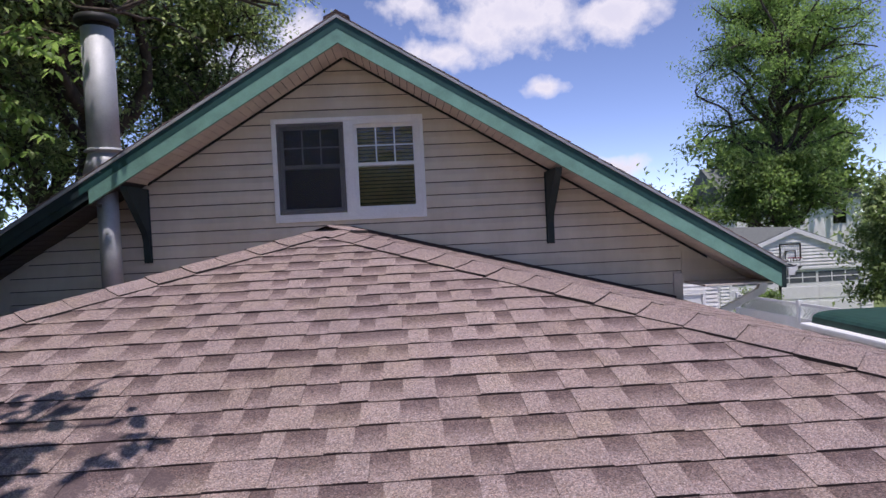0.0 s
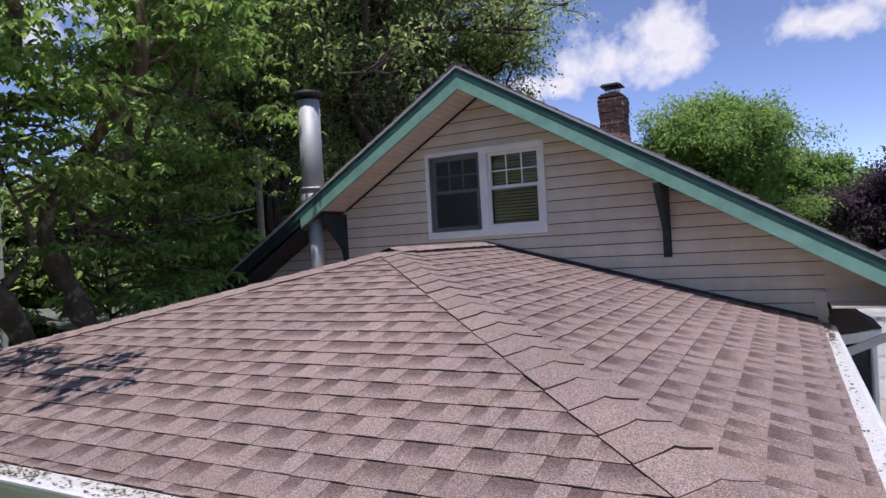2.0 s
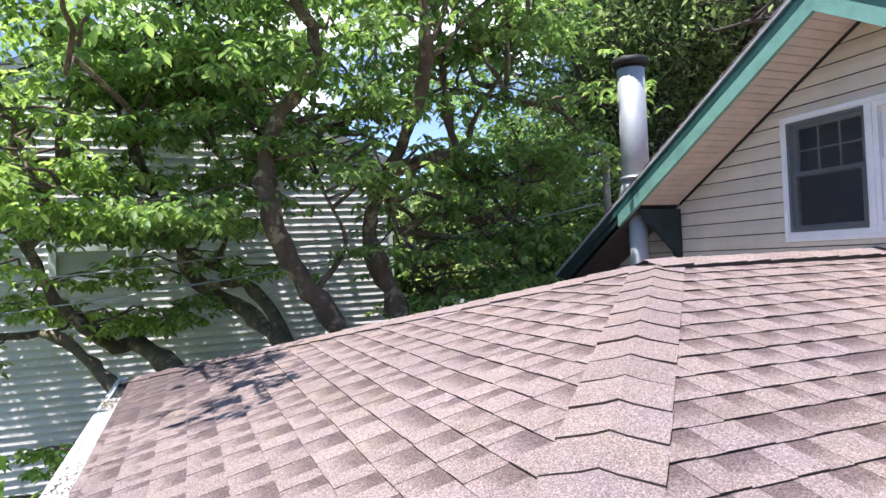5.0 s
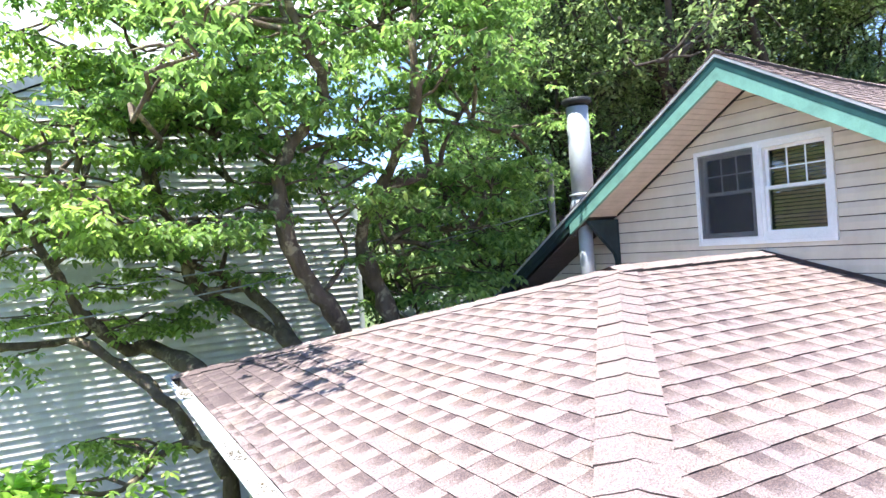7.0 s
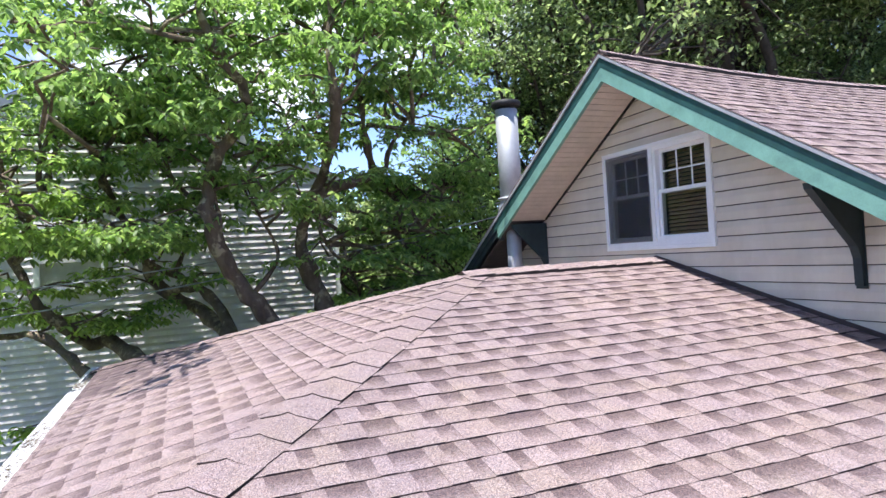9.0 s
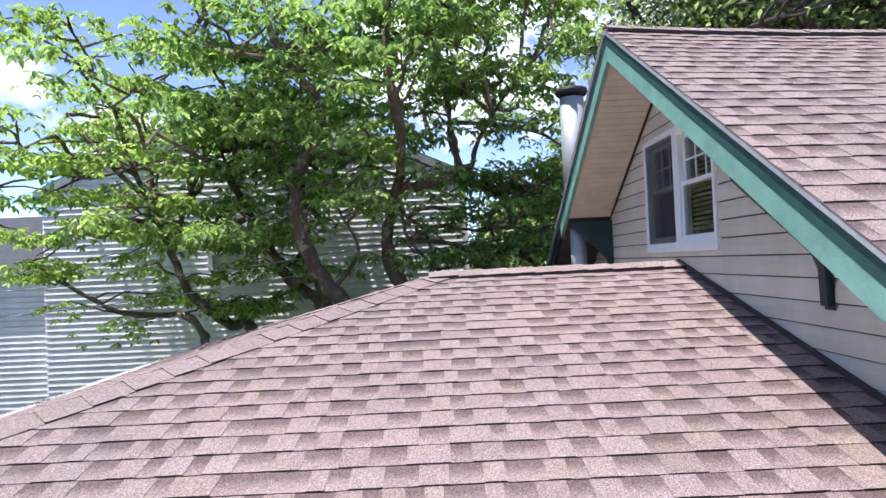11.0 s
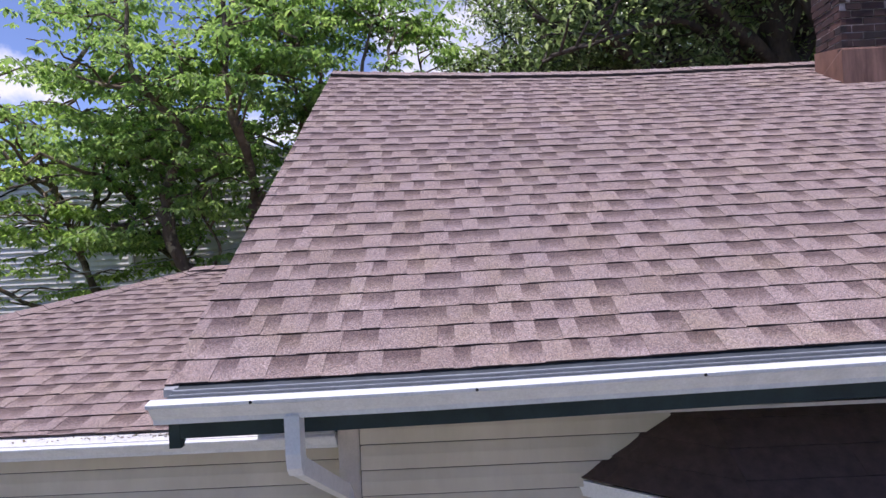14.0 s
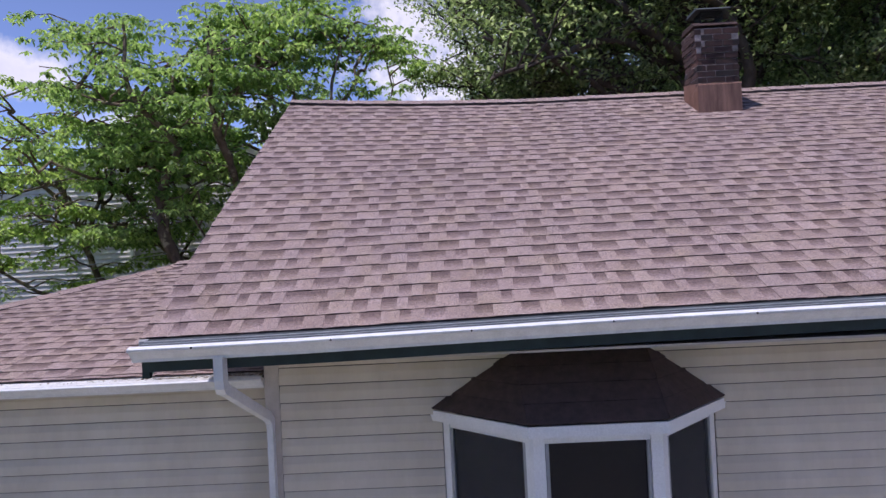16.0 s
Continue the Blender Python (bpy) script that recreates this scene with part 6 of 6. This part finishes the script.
def house_far(x, y, w, d, eave, ridge, roof, wall, label, chim=False):
    h = thing("far_house", (x, y, G), label, "house")
    part("wall", block(x - w / 2, x + w / 2, y, y + d, G, eave), wall, h)
    part("roof", extrude([(x - w / 2 - 0.4, y - 0.4, eave), (x - w / 2 - 0.4, y + d + 0.4, eave), (x - w / 2 - 0.4, y + d / 2, ridge)], (w + 0.8, 0, 0)), roof, h)
    for k in range(3):
        px = x - w / 2 + w * (k + 0.5) / 3
        win = part("window", block(px - 0.45, px + 0.45, y - 0.03, y - 0.005, eave - 1.7, eave - 0.4), glass_mat, h)
        part("casing", block(px - 0.55, px + 0.55, y - 0.06, y - 0.031, eave - 0.4, eave - 0.3), white_vinyl, win)
    if chim:
        part("chimney", block(x - 0.4, x + 0.4, y + d / 2 - 0.4, y + d / 2 + 0.4, ridge - 0.6, ridge + 1.4), brick_mat, h)


house_far(27, 36, 9, 7, 5.0, 7.6, grey_roof, siding_white, "pale two-storey house behind the trees", True)
house_far(14.5, 33, 7, 6, 2.3, 3.9, grey_roof, siding_white, "low grey-roofed house in the distance")
house_far(5.0, 40, 9, 6, 3.2, 5.0, grey_roof, siding_white, "low house far behind the purple tree")


def fence():
    pts = [(10.75, 13.2), (11.1, 10.6), (11.45, 8.0), (11.8, 5.4), (12.15, 2.8)]
    f = thing("fence", (*pts[0], G), "white vinyl fence with a lattice top", "fence")
    for (xa, ya), (xb, yb) in zip(pts, pts[1:]):
        a, b = Vector((xa, ya, G)), Vector((xb, yb, G))
        d = (b - a).normalized()
        n = Vector((d.y, -d.x, 0))
        part("post", block(xa - 0.06, xa + 0.06, ya - 0.06, ya + 0.06, G, G + 2.1, 0.008), white_vinyl, f)
        a2, b2 = a + d * 0.08, b - d * 0.08
        def pane(z0, z1, t, name):
            part(name, extrude([a2 + Vector((0, 0, z0)), b2 + Vector((0, 0, z0)), b2 + Vector((0, 0, z1)), a2 + Vector((0, 0, z1))], n * t), white_vinyl, f)
        pane(0.1, 1.55, 0.03, "panel"), pane(1.55, 1.63, 0.05, "rail"), pane(1.97, 2.04, 0.05, "rail")
        L = (b2 - a2).length
        bm = bmesh.new()
        s = 0.0
        while s < L - 0.34:
            for q in (0, 1):
                p = a2 + d * (s + (0.34 if q else 0)) + Vector((0, 0, 1.63)) + n * (0.012 * q)
                r = a2 + d * (s + (0 if q else 0.34)) + Vector((0, 0, 1.97)) + n * (0.012 * q)
                w = d * 0.03
                extrude([p, p + w, r + w, r], n * 0.01, bm)
            s += 0.11
        part("lattice", bm, white_vinyl, f)


fence()


def hoop():
    x, y = 13.9, 16.2
    h = thing("basketball_hoop", (x, y, G), "black-posted basketball hoop with a clear framed backboard", "basketball hoop")
    part("post", tube([(x, y, G), (x, y, G + 2.7), (x + 0.15, y - 0.2, G + 3.1)], 0.05, 10), black_metal, h)
    part("base", block(x - 0.4, x + 0.4, y - 0.2, y + 0.5, G + 0.03, G + 0.2, 0.03), black_metal, h)
    bx = x + 0.25
    bm = bmesh.new()
    z0, z1, w = G + 2.75, G + 3.4, 0.4
    for a, b, c, d in ((bx - w, bx - w + 0.05, z0, z1), (bx + w - 0.05, bx + w, z0, z1), (bx - w + 0.05, bx + w - 0.05, z1 - 0.05, z1), (bx - w + 0.05, bx + w - 0.05, z0, z0 + 0.05), (bx - 0.2, bx - 0.17, z0 + 0.1, z0 + 0.4), (bx + 0.17, bx + 0.2, z0 + 0.1, z0 + 0.4), (bx - 0.17, bx + 0.17, z0 + 0.37, z0 + 0.4)):
        block(a, b, y - 0.28, y - 0.25, c, d, 0, bm)
    part("backboard_frame", bm, black_metal, h)
    part("backboard", block(bx - w + 0.05, bx + w - 0.05, y - 0.262, y - 0.256, z0 + 0.05, z1 - 0.05), clear_mat, h)
    ring = [(bx + 0.23 * math.cos(t), y - 0.55 + 0.23 * math.sin(t), z0 + 0.15) for t in np.linspace(0, 2 * math.pi, 20)]
    part("rim", tube(ring, 0.012, 6), red_paint, h)
    bm = bmesh.new()
    for k in range(12):
        t = 2 * math.pi * k / 12
        tube([(bx + 0.22 * math.cos(t), y - 0.55 + 0.22 * math.sin(t), z0 + 0.14), (bx + 0.13 * math.cos(t + 0.4), y - 0.55 + 0.13 * math.sin(t + 0.4), z0 - 0.25)], 0.006, 4, bm)
    part("net", bm, white_vinyl, h)


hoop()


def covered_trailer():
    x0, x1, y0, y1 = 8.4, 10.6, 1.4, 6.2
    z0, z1 = G + 0.35, G + 2.25
    t = thing("covered_trailer", ((x0 + x1) / 2, (y0 + y1) / 2, G), "white-sided trailer with a rolled dark green cover on top", "trailer")
    part("body", block(x0, x1, y0, y1, z0, z1, 0.12), tarp_white, t, smooth=False)
    part("rim", block(x0 - 0.05, x1 + 0.05, y0 - 0.05, y1 + 0.05, z1 - 0.09, z1 + 0.02, 0.04), white_vinyl, t)
    bm = bmesh.new()
    prof = []
    for k in range(13):
        a = math.pi * k / 12
        cx, sx = math.cos(a), math.sin(a)
        prof.append(((x0 + x1) / 2 + 0.95 * math.copysign(abs(cx) ** 0.5, cx), y0 + 0.1, z1 + 0.02 + 0.24 * abs(sx) ** 0.5))
    extrude(prof, (0, y1 - y0 - 0.15, 0), bm)
    part("cover", bm, tarp_green, t, "dark green tarpaulin cover")
    for yy in (y0 + 1.6, y0 + 2.6):
        for xx in (x0 + 0.05, x1 - 0.25):
            w = part("wheel", tube([(xx, yy, G + 0.36), (xx + 0.2, yy, G + 0.36)], 0.33, 24), black_metal, t)
            part("rim", tube([(xx - 0.005, yy, G + 0.36), (xx + 0.205, yy, G + 0.36)], 0.17, 16), steel_mat, w)


covered_trailer()


def yard_clutter():
    m = thing("garden_tractor", (10.5, 12.3, G), "dark red garden tractor parked by the garage corner", "tractor")
    part("hood", block(10.32, 10.64, 12.05, 12.5, G + 0.3, G + 0.85, 0.06), red_paint, m)
    part("seat", block(10.35, 10.62, 12.52, 12.75, G + 0.55, G + 0.95, 0.05), black_metal, m)
    part("deck", block(10.28, 10.68, 12.1, 12.75, G + 0.16, G + 0.29, 0.03), black_metal, m)
    for xx, yy, r in ((10.2, 12.15, 0.16), (10.69, 12.15, 0.16), (10.18, 12.6, 0.22), (10.69, 12.6, 0.22)):
        part("wheel", tube([(xx, yy, G + r + 0.005), (xx + 0.1, yy, G + r + 0.005)], r, 16), black_metal, m)
    rnd = random.Random(3)
    b = thing("picket_panel", (10.75, 10.7, G), "spare white picket panel leaning by the fence", "fence panel")
    for k in range(9):
        y = 9.9 + k * 0.19
        part("picket", extrude([(10.62, y, G + 0.45), (10.66, y, G + 0.45), (10.86, y, G + 1.05), (10.82, y, G + 1.05)], (0, 0.1, 0)), white_vinyl, b)
    for z, x in ((0.55, 10.672), (0.9, 10.79)):
        part("rail", block(x, x + 0.03, 9.85, 11.6, G + z, G + z + 0.06), white_vinyl, b)
    for k in range(4):
        part("stand", block(10.66, 10.72, 9.9 + k * 0.53, 9.96 + k * 0.53, G - 0.02, G + 0.55), wood_mat, b)
    for k in range(6):
        y = 8.9 + k * 0.42
        s = thing("timber_board", (10.5, y, G), "short weathered board lying in the pile by the fence", "timber", "timber pile")
        h = rnd.uniform(0.25, 0.5)
        part("board", extrude([(10.2, y, G - 0.02), (10.3, y, G - 0.02), (10.6, y + 0.05, G + h), (10.5, y + 0.05, G + h)], (0, rnd.uniform(0.15, 0.3), 0)), wood_mat if k % 3 else mesh_mat, s)
    t = thing("storage_tote", (10.55, 11.95, G), "grey plastic tote standing in the pile by the fence", "tote")
    part("body", block(10.4, 10.8, 11.7, 12.0, G - 0.02, G + 0.42, 0.03), tarp_sheet, t)
    part("lid", block(10.38, 10.82, 11.68, 12.02, G + 0.422, G + 0.46, 0.012), red_paint, t, "dull red lid")
    for k in range(5):
        y = 8.75 + k * 0.24
        s = thing("brick_stack", (10.85, y, G), "small stack of reddish paving bricks by the fence", "bricks", "brick stacks")
        for j in range(2 + k % 3):
            part("brick", block(10.74, 10.96, y, y + 0.2, G - 0.02 + j * 0.075, G + 0.05 + j * 0.075, 0.006), brick_mat, s)
    p = thing("leaning_sheet", (10.4, 8.0, G), "grey-green sheet board leaning beside the trailer", "board")
    part("sheet", extrude([(10.12, 7.6, G - 0.02), (10.16, 7.6, G - 0.02), (10.62, 7.6, G + 0.75), (10.58, 7.6, G + 0.75)], (0, 0.95, 0)), tarp_sheet, p)
    e = tagged(part("lawn_edging", block(10.0, 10.1, 6.5, 12.7, G - 0.1, G + 0.08), concrete_mat), "pale concrete edging along the driveway", "kerb", kind="structure")
    f = thing("flood_light", (6.77, 12.66, 2.25), "small twin outdoor light above the garage doors", "lamp")
    part("bracket", block(6.71, 6.83, 12.72, 12.795, 2.13, 2.2), white_vinyl, f)
    for s in (-1, 1):
        part("head", tube([(6.77 + s * 0.04, 12.7, 2.2), (6.77 + s * 0.14, 12.62, 2.3)], [0.03, 0.055], 12), white_vinyl, f)


yard_clutter()


def manhole():
    tagged(part("drain_cover", tube([(6.8, 6.6, G + 0.03), (6.8, 6.6, G + 0.038)], 0.28, 24), guard_mat), "dark round drain cover in the driveway", "drain cover")


manhole()

# ---- clouds, a far backdrop in the north ----
# azimuth from north towards west, elevation, half sizes, all in degrees
CLOUDS = [(-3.5, 15.2, 4.5, 1.7), (-11.0, 18.2, 9.5, 4.2), (-18.5, 17.5, 7.0, 2.2), (-1.0, 19.4, 4.0, 1.5), (9.3, 16.2, 6.0, 3.4), (-12.8, 12.0, 2.6, 1.1), (-10.5, 7.3, 1.7, 0.7), (11, 15, 7, 3.2), (19.5, 13.3, 3.2, 1.6),
          (-17.0, 4.8, 5.0, 1.6), (17.0, 13.2, 2.6, 1.3), (86.0, 16.0, 14.0, 5.5), (95.0, 21.0, 6.0, 3.0), (126.0, 15.0, 8.0, 2.5), (64.0, 22.0, 15.0, 7.0), (82.0, 22.0, 9.0, 5.0), (116.0, 11.0, 7.0, 3.0), (140.0, 18.0, 14.0, 6.0), (104.0, 12.0, 5.0, 2.0)]


def cloud_look(nt, b, node, link):
    uv = nt.nodes.new("ShaderNodeTexCoord").outputs["UV"]
    wn = nt.nodes.new("ShaderNodeTexNoise")
    wn.inputs["Scale"].default_value, wn.inputs["Detail"].default_value, wn.inputs["Roughness"].default_value = 0.22, 9, 0.58
    link(uv, wn.inputs["Vector"])

    def calc(op, a, c):
        n = nt.nodes.new("ShaderNodeMath")
        n.operation = op
        for k, v in ((0, a), (1, c)):
            if hasattr(v, "is_linked"):
                link(v, n.inputs[k])
            else:
                n.inputs[k].default_value = v
        return n.outputs[0]
    best = None
    for az, el, rx, ry in CLOUDS:
        sub = nt.nodes.new("ShaderNodeVectorMath")
        sub.operation = "SUBTRACT"
        link(uv, sub.inputs[0])
        sub.inputs[1].default_value = (az, el, 0)
        div = nt.nodes.new("ShaderNodeVectorMath")
        div.operation = "MULTIPLY"
        link(sub.outputs[0], div.inputs[0])
        div.inputs[1].default_value = (1 / rx, 1 / ry, 0)
        ln = nt.nodes.new("ShaderNodeVectorMath")
        ln.operation = "LENGTH"
        link(div.outputs[0], ln.inputs[0])
        v = calc("SUBTRACT", 1.0, ln.outputs["Value"])
        best = v if best is None else calc("MAXIMUM", best, v)
    full = calc("ADD", best, calc("MULTIPLY", calc("SUBTRACT", wn.outputs[0], 0.5), 2.6))
    mask = ramp(nt, link, full, [(0.08, (0, 0, 0)), (0.7, (1, 1, 1))])
    shade = ramp(nt, link, full, [(0.25, (1.0, 1.0, 1.0)), (1.0, (0.80, 0.82, 0.90))])
    em = nt.nodes.new("ShaderNodeEmission")
    link(shade, em.inputs[0])
    em.inputs[1].default_value = 0.85
    tr = nt.nodes.new("ShaderNodeBsdfTransparent")
    mx = nt.nodes.new("ShaderNodeMixShader")
    link(mask, mx.inputs[0]), link(tr.outputs[0], mx.inputs[1]), link(em.outputs[0], mx.inputs[2])
    link(mx.outputs[0], nt.nodes["Material Output"].inputs[0])


def clouds():
    R, n, m = 1500.0, 80, 20
    V, Fc, UV = [], [], []
    at = []
    for j in range(m + 1):
        el = 0.5 + 40 * j / m
        for i in range(n + 1):
            az = -70 + 230 * i / n
            at.append((az, el))
            V.append((-R * math.sin(radians(az)) * math.cos(radians(el)), R * math.cos(radians(az)) * math.cos(radians(el)), R * math.sin(radians(el))))
    for j in range(m):
        for i in range(n):
            a = j * (n + 1) + i
            Fc.append((a, a + 1, a + n + 2, a + n + 1))
            UV += [at[q] for q in Fc[-1]]
    me = quick_mesh("backdrop", V, Fc, UV)
    tagged(part_mesh("backdrop", me, material("cumulus", cloud_look)), "white cumulus clouds in a blue summer sky", "sky", kind="structure")


clouds()

# ---- shingles, last ----
shingle_hip()
shingle_main()
